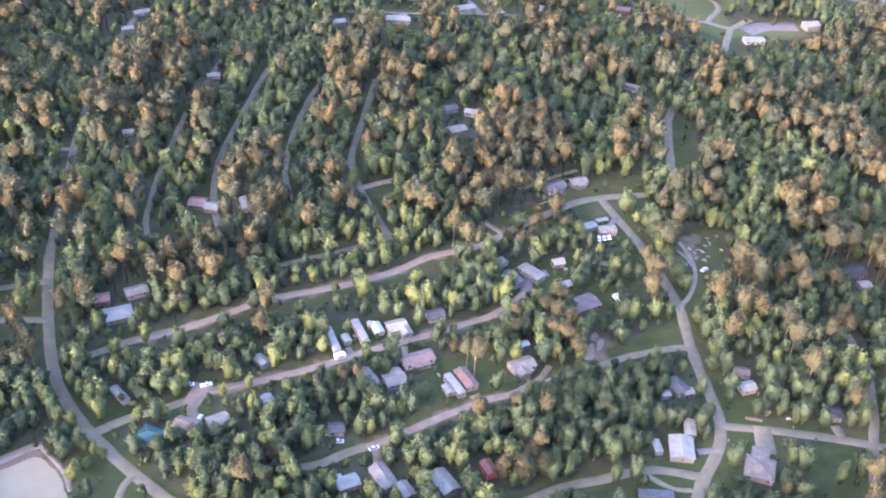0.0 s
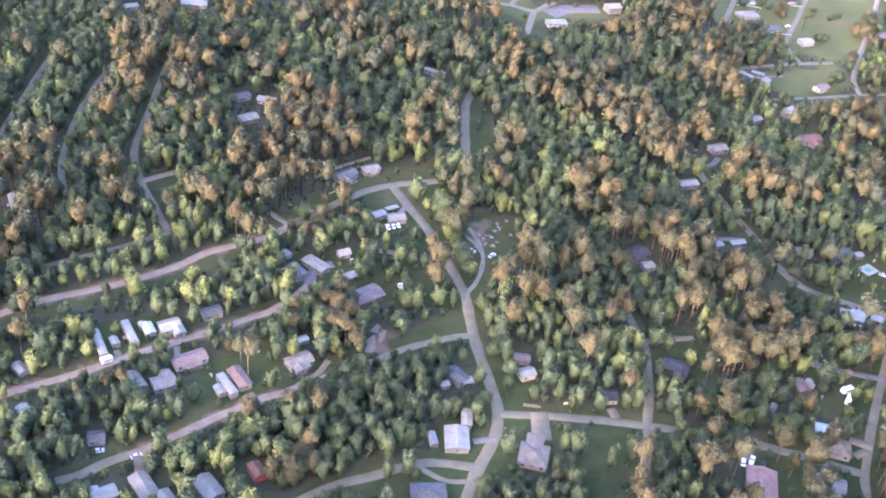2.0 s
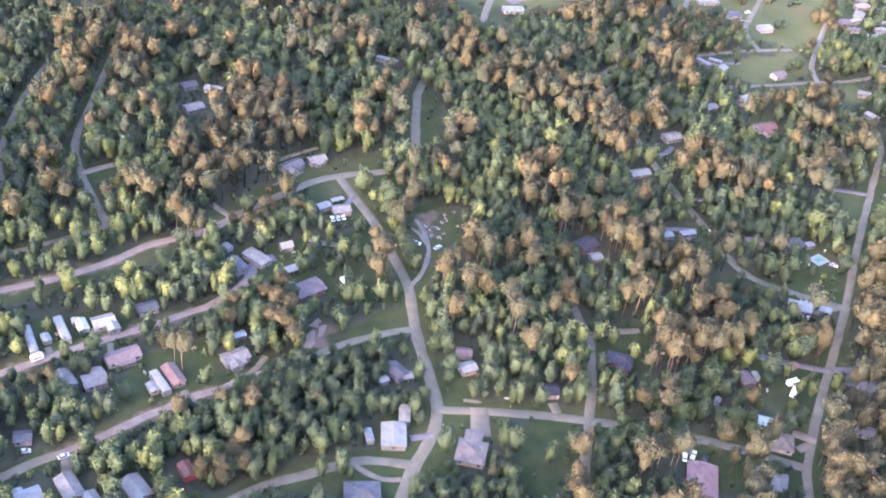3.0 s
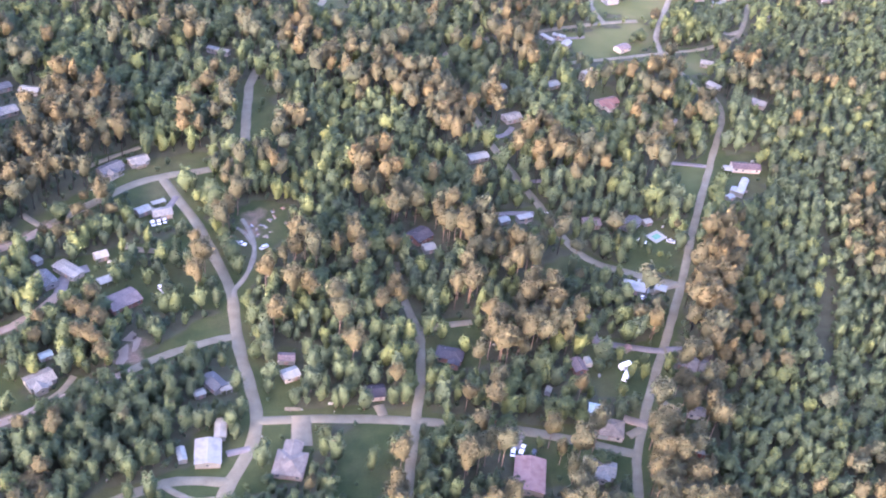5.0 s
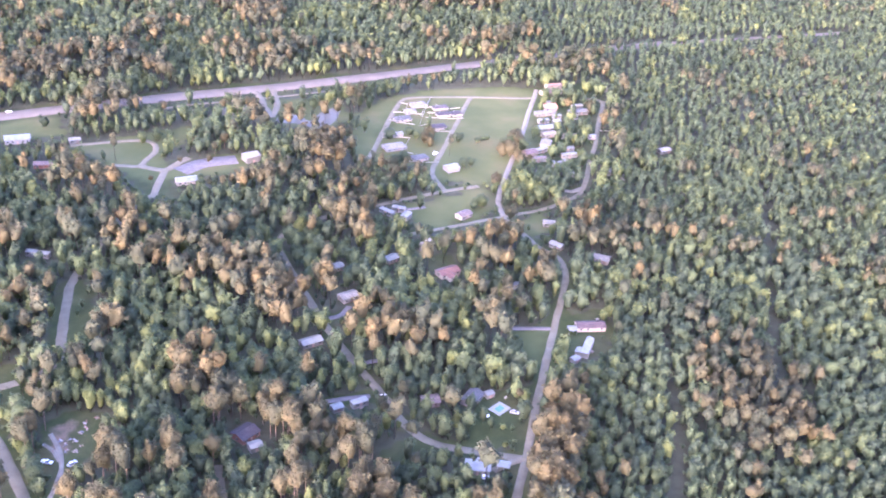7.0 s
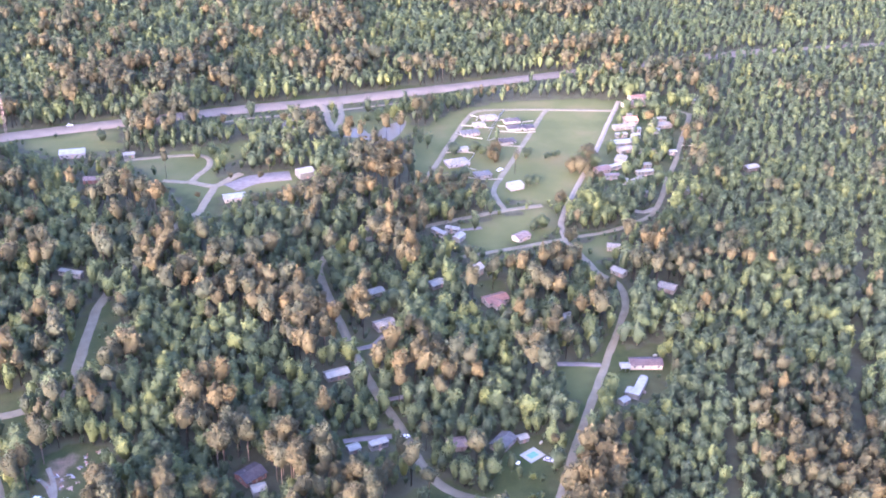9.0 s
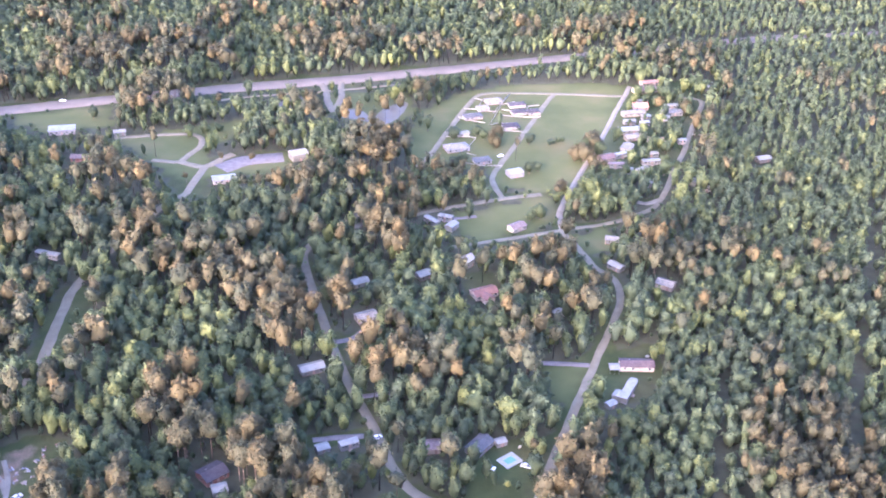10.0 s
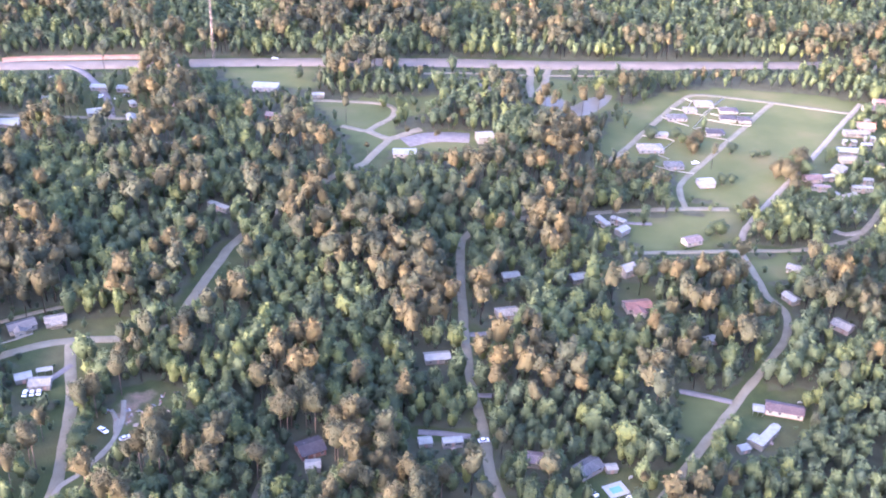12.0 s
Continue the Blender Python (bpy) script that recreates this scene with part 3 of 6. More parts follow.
clearing("scrap", [(115, 464), (117, 481), (132, 486), (146, 480), (145, 461), (138, 450), (130, 440), (125, 422), (117, 421), (121, 440), (115, 452)], trees=0.03)
BARE_AREAS.append(np.array([(120, 458), (122, 474), (128, 480), (134, 476), (131, 462), (127, 452)]))
clearing("lawn_jn", [(61.2, 501.5), (98.6, 520.6), (122.9, 519.7), (128.1, 511.6), (101.1, 479.2), (81.5, 472.4)], trees=0.14)
clearing("lawn_houses", [(12.9, 463.5), (39.5, 491.6), (67.8, 512.8), (78.1, 526.8), (106.9, 530.2), (101.6, 509.8), (66.8, 494.7), (27.3, 465.0)], trees=0.18)
clearing("yard_cars", [(69.8, 495.0), (91.7, 503.0), (98.9, 470.2), (79.2, 460.6), (68.9, 479.9)], trees=0.5)
clearing("pit", [(-174.3, 272), (-170, 289), (-158, 300), (-153, 303.5), (-146, 299), (-140, 292), (-134, 283), (-130, 270)], bare=True)
clearing("west_lots", [(-209.5, 400.4), (-184.6, 402.9), (-171.7, 369.3), (-193.0, 355.8)], trees=0.35)
clearing("yard_west", [(-152.0, 383.1), (-127.4, 398.0), (-124.5, 385.8), (-145.3, 377.7)], trees=0.6)
clearing("yard_teal", [(-140.8, 320.4), (-125.7, 336.9), (-116.2, 327.6), (-127.6, 314.2)], trees=0.35)
clearing("yard_truck", [(-106.0, 343.9), (-87.8, 336.9), (-91.5, 315.1), (-100.2, 329.0)], trees=0.45)
clearing("gap_a", [(-142.4, 437.0), (-138.4, 461.3), (-130.5, 458.0), (-133.2, 433.2)], trees=0.2)
clearing("gap_b", [(-136.1, 489.4), (-118.5, 491.4), (-112.2, 460.0), (-126.0, 463.7)], trees=0.3)
clearing("gap_c", [(-44.1, 510.2), (-28.6, 517.9), (-30.5, 501.5), (-42.0, 494.6)])
clearing("far_right", [(652, 570), (700, 580), (712, 556), (660, 505), (630, 506), (636, 534)], trees=0.08)
clearing("corner_right", [(433.6, 313), (456, 314), (462, 306), (458, 274), (420, 274), (420, 300)], trees=0.12)
clearing("shops", [(-55.3, 793.0), (28.6, 826.9), (52.0, 764.7), (-29.1, 731.8)], trees=0.9)
clearing("wflat_yard", [(79.2, 834.6), (129.8, 844.3), (135.8, 814.1), (85.6, 809.7)], sunlit_hay=True)
clearing("verge_hwy", [(65.4, 840.5), (128.2, 852.8), (131.9, 834.0), (70.3, 822.2)], sunlit_hay=True)
clearing("strip_west", [(-75.4, 390.1), (-36.4, 410.8), (-10.8, 424.1), (8.5, 437.8), (2.6, 446.5), (-33.9, 427.4), (-77.9, 401.5)], trees=0.14)
clearing("strip_west_end", [(-140, 370), (-112, 385), (-82, 405), (-76, 400), (-78, 394), (-112, 372), (-130, 361)], trees=0.12)
clearing("bare_yard", [(64, 372), (72, 394), (80, 388), (76, 371)], bare=True)
SHUT_LINES.append((np.array([(600, 650), (567, 590), (525, 518), (492, 464), (470, 425)]), 2.6))      # a cut line through the eastern woods
SHUT_LINES.append((np.array([(436.3, 488.4), (418.9, 441.9), (402.3, 406.3), (381.2, 367.9), (366, 340)]), 3.0))
clearing("yard_brick", [(306.9, 368.9), (319.8, 363.3), (326.7, 347.6), (317.3, 338.4), (300.1, 348.0)], bare=True, trees=0.75)
clearing("yard_cottage", [(290.1, 335.7), (309.6, 332.7), (307.4, 321.4), (298.1, 299.5), (277.5, 302.8)], trees=0.7)
# strip kept open to fit the camera's view of the hill road
clearing("hill_sight_gap", [(128, 529), (131, 562), (135, 603), (147, 598), (145, 560), (143, 530)], trees=0.3)
clearing("pit_side", [(-146, 312), (-134, 292), (-128, 277), (-134, 262), (-134, 246), (-80, 246), (-104, 284), (-132, 300)], trees=0.05)

# ---------------------------------------------------------------- ground
def near_line(pts, line, reach):
    """Which of the points lie within reach of the broken line."""
    hit = np.zeros(len(pts), bool)
    lo, hi = line.min(0) - reach, line.max(0) + reach
    idx = np.nonzero(((pts > lo) & (pts < hi)).all(1))[0]
    if not len(idx):
        return hit
    q, best = pts[idx], np.full(len(idx), 1e9)
    for a, b in zip(line, line[1:]):
        ab = b - a
        t = np.clip(((q - a) @ ab) / (ab @ ab + 1e-9), 0, 1)[:, None]
        best = np.minimum(best, ((q - a - t * ab) ** 2).sum(1))
    hit[idx] = best < reach * reach
    return hit


def inside(pts, poly):
    hit = np.zeros(len(pts), bool)
    idx = np.nonzero(((pts >= poly.min(0)) & (pts <= poly.max(0))).all(1))[0]
    if not len(idx):
        return hit
    x, y, odd = pts[idx, 0], pts[idx, 1], np.zeros(len(idx), bool)
    for (x0, y0), (x1, y1) in zip(poly, np.roll(poly, -1, 0)):
        if y0 != y1:
            odd ^= ((y0 > y) != (y1 > y)) & (x < (x1 - x0) * (y - y0) / (y1 - y0) + x0)
    hit[idx] = odd
    return hit


def build_ground():
    xs = np.concatenate([-np.geomspace(440, 6000, 14)[::-1], np.arange(-420, -200, 9.0), np.arange(-200, 450, 4.5), np.arange(450, 1041, 9.0), np.geomspace(1060, 7000, 14)])
    ys = np.concatenate([[-6000, -3000, -1400, -700, -300, -100, 60, 160, 220], np.arange(245, 560, 4.5), np.arange(560, 900, 7.0), np.arange(900, 1281, 12.0), np.geomspace(1300, 8000, 14)])
    gx, gy = np.meshgrid(xs, ys)
    pts = np.stack([gx.ravel(), gy.ravel()], 1)
    lawn, bare, sunlit_hay = np.zeros(len(pts)), np.zeros(len(pts)), np.zeros(len(pts))
    for poly in OPEN_AREAS:
        lawn[inside(pts, poly)] = 1
    for line, reach in OPEN_LINES:
        lawn[near_line(pts, line, reach + 1)] = 1
    for poly in SUNLIT_HAY_AREAS:
        sunlit_hay[inside(pts, poly)] = 1
    for poly in BARE_AREAS:
        bare[inside(pts, poly)] = 0.8
    for line, reach in BARE_LINES:
        bare[near_line(pts, line, reach + 0.5)] = 0.75
    nx, ny = len(xs), len(ys)
    for _ in range(1):
        lawn, bare, sunlit_hay = ((np.pad(v.reshape(ny, nx), 1, mode="edge")[1:-1, :-2] + np.pad(v.reshape(ny, nx), 1, mode="edge")[1:-1, 2:] + 2 * v.reshape(ny, nx)).ravel() / 4 for v in (lawn, bare, sunlit_hay))
    mesh = bpy.data.meshes.new("ground")
    i = np.arange(nx * ny).reshape(ny, nx)
    quads = np.stack([i[:-1, :-1], i[:-1, 1:], i[1:, 1:], i[1:, :-1]], -1).reshape(-1, 4)
    mesh.vertices.add(len(pts))
    mesh.vertices.foreach_set("co", np.c_[pts, np.zeros(len(pts))].ravel())
    mesh.loops.add(quads.size)
    mesh.loops.foreach_set("vertex_index", quads.ravel())
    mesh.polygons.add(len(quads))
    mesh.polygons.foreach_set("loop_start", np.arange(0, quads.size, 4))
    mesh.update(calc_edges=True)
    for name, values in (("lawn", lawn), ("bare", bare), ("sunlit_hay", sunlit_hay)):
        mesh.attributes.new(name, "FLOAT", "POINT").data.foreach_set("value", values)
    mesh.materials.append(GROUND)
    return tagged(new("ground", mesh), "flat wooded ground with leaf litter and mown grass", "ground", kind="structure")


build_ground()


def sheet(name, corners, level, mat, label, category, rim=0.5):
    """A flat body of water or bare ground with a softly waving edge."""
    line = smooth(corners + corners[:1], 2.0)[:-1]
    bm = bmesh.new()
    mid = sum(line, Vector()) / len(line)
    top = [bm.verts.new(p + (p - mid).normalized() * rim * noise.noise(p * 0.3) + Vector((0, 0, level))) for p in line]
    f = bm.faces.new(top)
    f.normal_update()
    if f.normal.z < 0:
        f.normal_flip()
    bmesh.ops.triangulate(bm, faces=bm.faces[:])
    ob = new(name, bpy.data.meshes.new(name))
    bm.to_mesh(ob.data)
    bm.free()
    ob.data.materials.append(mat)
    return tagged(ob, label, category, kind="structure")

# ---------------------------------------------------------------- houses
def part(name, bm, mat, parent, label="", at=None, shared=None):
    """Links a bmesh, or a mesh that several parts share, as one mesh under a thing or a part."""
    if shared is None:
        shared = bpy.data.meshes.new(name)
        bm.normal_update()
        bm.to_mesh(shared)
        bm.free()
        shared.materials.append(mat)
    ob = new(name, shared)
    ob.parent = parent
    if at is not None:
        ob.matrix_basis = at
    if label:
        ob["label"] = label
    return ob


def box(bm, x0, x1, y0, y1, z0, z1, bevel=0.0):
    made = bmesh.ops.create_cube(bm, size=1.0, matrix=Matrix.Translation(((x0 + x1) / 2, (y0 + y1) / 2, (z0 + z1) / 2)) @ Matrix.Diagonal((x1 - x0, y1 - y0, z1 - z0, 1)))
    if bevel:
        edges = list({e for v in made["verts"] for e in v.link_edges})
        bmesh.ops.bevel(bm, geom=edges, offset=bevel, segments=1, affect="EDGES")
    return bm


def boxed(*args, **more):
    return box(bmesh.new(), *args, **more)


def prism(bm, outline, axis, a, b):
    """A closed outline in the plane across the axis, drawn out from a to b."""
    ends = []
    for v in (a, b):
        ends.append([bm.verts.new((v, p, q) if axis == "x" else (p, v, q)) for p, q in outline])
    n = len(outline)
    bm.faces.new(ends[0])
    bm.faces.new(ends[1][::-1])
    for k in range(n):
        bm.faces.new((ends[0][(k + 1) % n], ends[0][k], ends[1][k], ends[1][(k + 1) % n]))
    bmesh.ops.recalc_face_normals(bm, faces=bm.faces[:])
    return bm


def slab(bm, corners, thick):
    """A sloping plate with thickness below the given corners."""
    up = [bm.verts.new(c) for c in corners]
    down = [bm.verts.new((c[0], c[1], c[2] - thick)) for c in corners]
    bm.faces.new(up)
    bm.faces.new(down[::-1])
    n = len(up)
    for k in range(n):
        bm.faces.new((up[(k + 1) % n], up[k], down[k], down[(k + 1) % n]))
    bmesh.ops.recalc_face_normals(bm, faces=bm.faces[:])
    return bm


SHARED = {}


def shared_mesh(key, make, mat):
    if key not in SHARED:
        bm = make()
        mesh = bpy.data.meshes.new(key[0] if isinstance(key, tuple) else key)
        bm.normal_update()
        bm.to_mesh(mesh)
        bm.free()
        mesh.materials.append(mat)
        SHARED[key] = mesh
    return SHARED[key]


def window_frame():
    bm = bmesh.new()
    for x0, x1, z0, z1 in ((-0.7, -0.6, -0.65, 0.65), (0.6, 0.7, -0.65, 0.65), (-0.6, 0.6, 0.55, 0.65), (-0.6, 0.6, -0.65, -0.55), (-0.03, 0.03, -0.55, 0.55)):
        box(bm, x0, x1, -0.06, 0.06, z0, z1)
    return bm


def add_window(parent, m):
    f = part("window", None, None, parent, at=m, shared=shared_mesh("window_frame", window_frame, TRIM))
    part("pane", None, None, f, "dark reflecting glass pane", shared=shared_mesh("window_pane", lambda: boxed(-0.6, 0.6, -0.02, 0.025, -0.55, 0.55), GLASS))


def add_door(parent, m, garage=False):
    if garage:
        d = part("garage_door", None, None, parent, "white panelled garage door", at=m, shared=shared_mesh("garage_door", garage_panels, TRIM))
    else:
        d = part("door", None, None, parent, at=m, shared=shared_mesh("door_leaf", lambda: boxed(-0.48, 0.48, -0.05, 0.05, 0, 2.05, bevel=0.02), DOOR))
        part("door_handle", None, None, d, shared=shared_mesh("door_handle", lambda: boxed(0.32, 0.4, -0.11, -0.05, 0.95, 1.05), STEEL))


def garage_panels():
    bm = bmesh.new()
    for k in range(4):
        box(bm, -2.4, 2.4, -0.06, 0.05, 0.02 + 0.55 * k, 0.54 + 0.55 * k, bevel=0.02)
    return bm


def gable_roof(thing, length, width, eave, pitch, mat, over=0.45, label=""):
    """Two sloping plates, a ridge cap and the boards along the gables."""
    half, rise = width / 2 + over, (width / 2 + over) * pitch
    top = eave + width / 2 * pitch + 0.14
    x = length / 2 + over
    for s in (-1, 1):
        part("roof_slope", slab(bmesh.new(), [(-x, 0.02 * s, top), (x, 0.02 * s, top), (x, s * half, top - rise), (-x, s * half, top - rise)][::-s], 0.14), mat, thing, label)
    part("ridge_cap", prism(bmesh.new(), [(-0.22, top - 0.22 * pitch + 0.03), (0, top + 0.05), (0.22, top - 0.22 * pitch + 0.03), (0, top - 0.06)], "x", -x - 0.02, x + 0.02), mat, thing)
    return top


def hip_roof(thing, length, width, eave, pitch, mat, over=0.5, label=""):
    a, b = length / 2 + over, width / 2 + over
    rise, top = b * pitch, eave + width / 2 * pitch + 0.14
    r = max(a - b, 0.05)
    low = top - rise
    c = [(-a, -b, low), (a, -b, low), (a, b, low), (-a, b, low)]
    p, q = (-r, 0, top), (r, 0, top)
    for face in ((c[0], c[1], q, p), (c[1], c[2], q), (c[2], c[3], p, q), (c[3], c[0], p)):
        part("roof_slope", slab(bmesh.new(), list(face), 0.14), mat, thing, label)
    return top


def walls(thing, length, width, eave, pitch, mat, hip=False):
    """Four walls with thickness on a low footing; the gable ends run up to the roof."""
    outline = [(-width / 2, 0.3), (width / 2, 0.3), (width / 2, eave), (-width / 2, eave)] if hip else \
        [(-width / 2, 0.3), (width / 2, 0.3), (width / 2, eave), (0, eave + width / 2 * pitch), (-width / 2, eave)]
    part("wall_shell", prism(bmesh.new(), outline, "x", -length / 2, length / 2), mat, thing)
    part("footing", boxed(-length / 2 - 0.06, length / 2 + 0.06, -width / 2 - 0.06, width / 2 + 0.06, -0.1, 0.3), CONCRETE, thing)


def openings(thing, length, width, eave, garage=False):
    n = max(2, int(length / 3.2))
    mid = (0.3 + eave) / 2 + 0.15
    for s in (-1, 1):
        for k in range(n):
            x = -length / 2 + length * (k + 0.5) / n
            y = s * (width / 2 + 0.03)
            if s < 0 and k == n // 2:
                add_door(thing, pose(x, y, 0.3, 0, 0, 0))
            elif s < 0 and garage and k == 0 and length > 10:
                add_door(thing, pose(-length / 2 + 3.0, y, 0.25), True)
            else:
                add_window(thing, pose(x, y, mid, 0, 0, 0 if s < 0 else 180))
        add_window(thing, pose(s * (length / 2 + 0.03), 0, mid, 0, 0, 90 * s))


def standing(name, x, y, turn, label, category, group="", reach=0.0):
    thing = tagged(new(name), label, category, group)
    thing.matrix_basis = pose(x, y, 0, 0, 0, turn)
    if reach:
        KEEP_OUT.append((np.array((x, y)), reach))
    return thing


def house(x, y, turn, length, width, roof, wall, label, hip=False, eave=2.9, pitch=0.36, wing=None, porch=0.0, garage=False, chimney=False, name="house", room=1.0):
    length, width = length * 0.92, width * 0.88
    thing = standing(name, x, y, turn, label, "house", reach=0)
    walls(thing, length, width, eave, pitch, WALLS[wall], hip)
    top = (hip_roof if hip else gable_roof)(thing, length, width, eave, pitch, ROOFS[roof])
    openings(thing, length, width, eave, garage)
    if wing:
        # a cross wing with its own gable
        wx, wy, wl, ww = wing
        side = part("wing", prism(bmesh.new(), [(wx - ww / 2, 0.0), (wx + ww / 2, 0.0), (wx + ww / 2, eave - 0.1), (wx, eave - 0.1 + ww / 2 * pitch), (wx - ww / 2, eave - 0.1)], "y", wy - wl / 2, wy + wl / 2), WALLS[wall], thing)
        peak, o = eave + 0.06 + ww / 2 * pitch, 0.4
        for s in (-1, 1):
            part("roof_slope", slab(bmesh.new(), [(wx + 0.02 * s, wy - wl / 2 - o, peak), (wx + 0.02 * s, wy + wl / 2 + o, peak), (wx + s * (ww / 2 + o), wy + wl / 2 + o, peak - (ww / 2 + o) * pitch), (wx + s * (ww / 2 + o), wy - wl / 2 - o, peak - (ww / 2 + o) * pitch)][::s], 0.13), ROOFS[roof], side)
        add_window(thing, pose(wx, wy - wl / 2 - 0.03 if wy < 0 else wy + wl / 2 + 0.03, 1.75, 0, 0, 0 if wy < 0 else 180))
        KEEP_OUT.append((np.array((x, y)) + np.array(Matrix.Rotation(radians(turn), 2) @ Vector((wx, wy))), max(wl, ww) / 2 + 1))
    if porch:
        deck = part("porch", boxed(-length * 0.28, length * 0.28, -width / 2 - porch, -width / 2 - 0.1, 0.0, 0.28), CONCRETE, thing)
        part("porch_roof", slab(bmesh.new(), [(-length * 0.3, -width / 2 - 0.2, eave - 0.1), (length * 0.3, -width / 2 - 0.2, eave - 0.1), (length * 0.3, -width / 2 - porch - 0.2, eave - 0.55), (-length * 0.3, -width / 2 - porch - 0.2, eave - 0.55)][::-1], 0.1), ROOFS[roof], thing)
        for px in (-length * 0.27, 0.0, length * 0.27):
            part("porch_post", boxed(px - 0.07, px + 0.07, -width / 2 - porch + 0.05, -width / 2 - porch + 0.19, 0.28, eave - 0.6), TRIM, deck)
    if chimney:
        c = part("chimney", boxed(length * 0.2 - 0.4, length * 0.2 + 0.4, 0.6, 1.3, eave, top + 0.8, bevel=0.03), WALLS["brick"], thing)
        part("chimney_cap", boxed(length * 0.2 - 0.48, length * 0.2 + 0.48, 0.52, 1.38, top + 0.8, top + 0.92), CONCRETE, c)
    part("vent_pipe", boxed(-length * 0.22, -length * 0.22 + 0.14, 0.9, 1.04, eave, top + 0.25), STEEL, thing)
    spots(x, y, turn, length, width, room)
    return thing


def spots(x, y, turn, length, width, room):
    n = max(1, round(length / width))
    for k in range(n):
        off = (k - (n - 1) / 2) * length / n
        KEEP_OUT.append((np.array((x + off * math.cos(radians(turn)), y + off * math.sin(radians(turn)))), math.hypot(length / n, width) / 2 + room * 0.5))


def mobile_home(x, y, turn, length, width, roof, label, wall="white", room=1.0):
    """A long low trailer with a bowed roof, skirting, a step and a tow bar."""
    length, width = length * 0.96, width * 0.86
    thing = standing("mobile_home", x, y, turn, label, "mobile home")
    h = 3.0
    part("wall_shell", boxed(-length / 2, length / 2, -width / 2, width / 2, 0.7, h, bevel=0.05), WALLS[wall], thing)
    part("skirting", boxed(-length / 2 + 0.08, length / 2 - 0.08, -width / 2 + 0.08, width / 2 - 0.08, -0.05, 0.7), WALLS["grey"], thing)
    bow = [(width / 2 * math.sin(a), h - 0.02 + 0.34 * math.cos(a)) for a in [radians(d) for d in (-92, -70, -40, 0, 40, 70, 92)]]
    part("roof", prism(bmesh.new(), bow, "x", -length / 2 - 0.12, length / 2 + 0.12), ROOFS[roof], thing)
    part("tow_bar", boxed(length / 2, length / 2 + 0.9, -0.12, 0.12, 0.35, 0.5), STEEL, thing)
    part("step", boxed(-0.9, 0.9, -width / 2 - 1.3, -width / 2, 0.0, 0.6), POLE_WOOD, thing)
    add_door(thing, pose(0, -width / 2 - 0.02, 0.75))
    for k in (-0.36, -0.2, 0.2, 0.36):
        for s in (-1, 1):
            add_window(thing, pose(length * k, s * (width / 2 + 0.02), 2.15, 0, 0, 0 if s < 0 else 180))
    spots(x, y, turn, length, width, room)
    return thing


def shed(x, y, turn, length, width, roof, wall, label, eave=2.2, name="shed", category="shed", room=2.0):
    thing = standing(name, x, y, turn, label, category)
    part("wall_shell", prism(bmesh.new(), [(-width / 2, -0.05), (width / 2, -0.05), (width / 2, eave), (0, eave + width * 0.16), (-width / 2, eave)], "x", -length / 2, length / 2), WALLS[wall], thing)
    gable_roof(thing, length, width, eave, 0.32, ROOFS[roof], 0.2)
    d = part("door", boxed(-0.7, 0.7, -width / 2 - 0.05, -width / 2 + 0.02, 0.0, 1.95, bevel=0.02), DOOR, thing)
    part("door_handle", boxed(0.5, 0.58, -width / 2 - 0.12, -width / 2 - 0.05, 0.9, 1.1), STEEL, d)
    spots(x, y, turn, length, width, room)
    return thing


def carport(x, y, turn, length, width, roof, label):
    thing = standing("carport", x, y, turn, label, "carport")
    gable_roof(thing, length, width, 2.5, 0.2, ROOFS[roof], 0.2)
    for px in (-length / 2 + 0.1, 0, length / 2 - 0.1):
        for py in (-width / 2 + 0.1, width / 2 - 0.1):
            part("post", boxed(px - 0.05, px + 0.05, py - 0.05, py + 0.05, -0.05, 2.52), STEEL, thing)
    spots(x, y, turn, length, width, 2)


# west of the collector road
mobile_home(-46.4, 374.2, -67, 17.6, 3.9, "white", "long white mobile home standing end-on to a dirt road")
shed(-40.5, 375.9, -62, 5.2, 3.2, "pale", "white", "small pale storage shed between mobile homes")
mobile_home(-34.8, 381.1, -65, 16.4, 4.1, "white", "white mobile home with a small side porch")
shed(-30.6, 387, -64, 3.4, 2.6, "white", "white", "small white shed close beside a mobile home")
shed(-27.5, 384.5, -64, 7.4, 4.4, "green", "grey", "grey-green metal shed on a lawn")
house(-18.8, 386.2, 25, 9.5, 8.0, "white", "white", "white house with a pale gabled roof and long concrete drive", wing=(2.6, -4.6, 5.5, 4.6), porch=0)
house(-1.8, 396.2, 25, 9.0, 6.5, "slate", "white", "white house half hidden under trees by a dirt road")
house(-8.2, 365.0, 28, 15.0, 7.6, "brown", "cream", "long beige brick house with a low dusty-brown roof", porch=2.2)
house(-17.1, 350.5, 24, 9.6, 8.2, "grey", "grey", "grey shingled house with a front gable", wing=(2.0, 3.4, 5.0, 4.5))
house(-28.6, 350.7, -58, 11.0, 7.0, "grey", "grey", "low grey house beside a row of shade trees")
mobile_home(8.6, 349.8, -59, 14.0, 4.3, "white", "white mobile home with a bright metal roof on a lawn")
house(5.9, 346.9, -61, 5.5, 3.6, "white", "white", "white metal-roofed lean-to building beside a mobile home", name="annex", eave=2.4)
house(13.4, 354.0, -60, 13.0, 6.0, "rust", "tan", "long narrow building with a faded brown-red roof")
house(37.5, 365.1, 30, 11.5, 8.0, "grey", "white", "white house with a grey cross-gabled roof on a wide lawn", wing=(-1.8, -3.4, 6.0, 4.8), porch=1.6)
shed(38.5, 379.5, 28, 5.0, 3.4, "green", "grey", "small grey-green shed under tall trees")
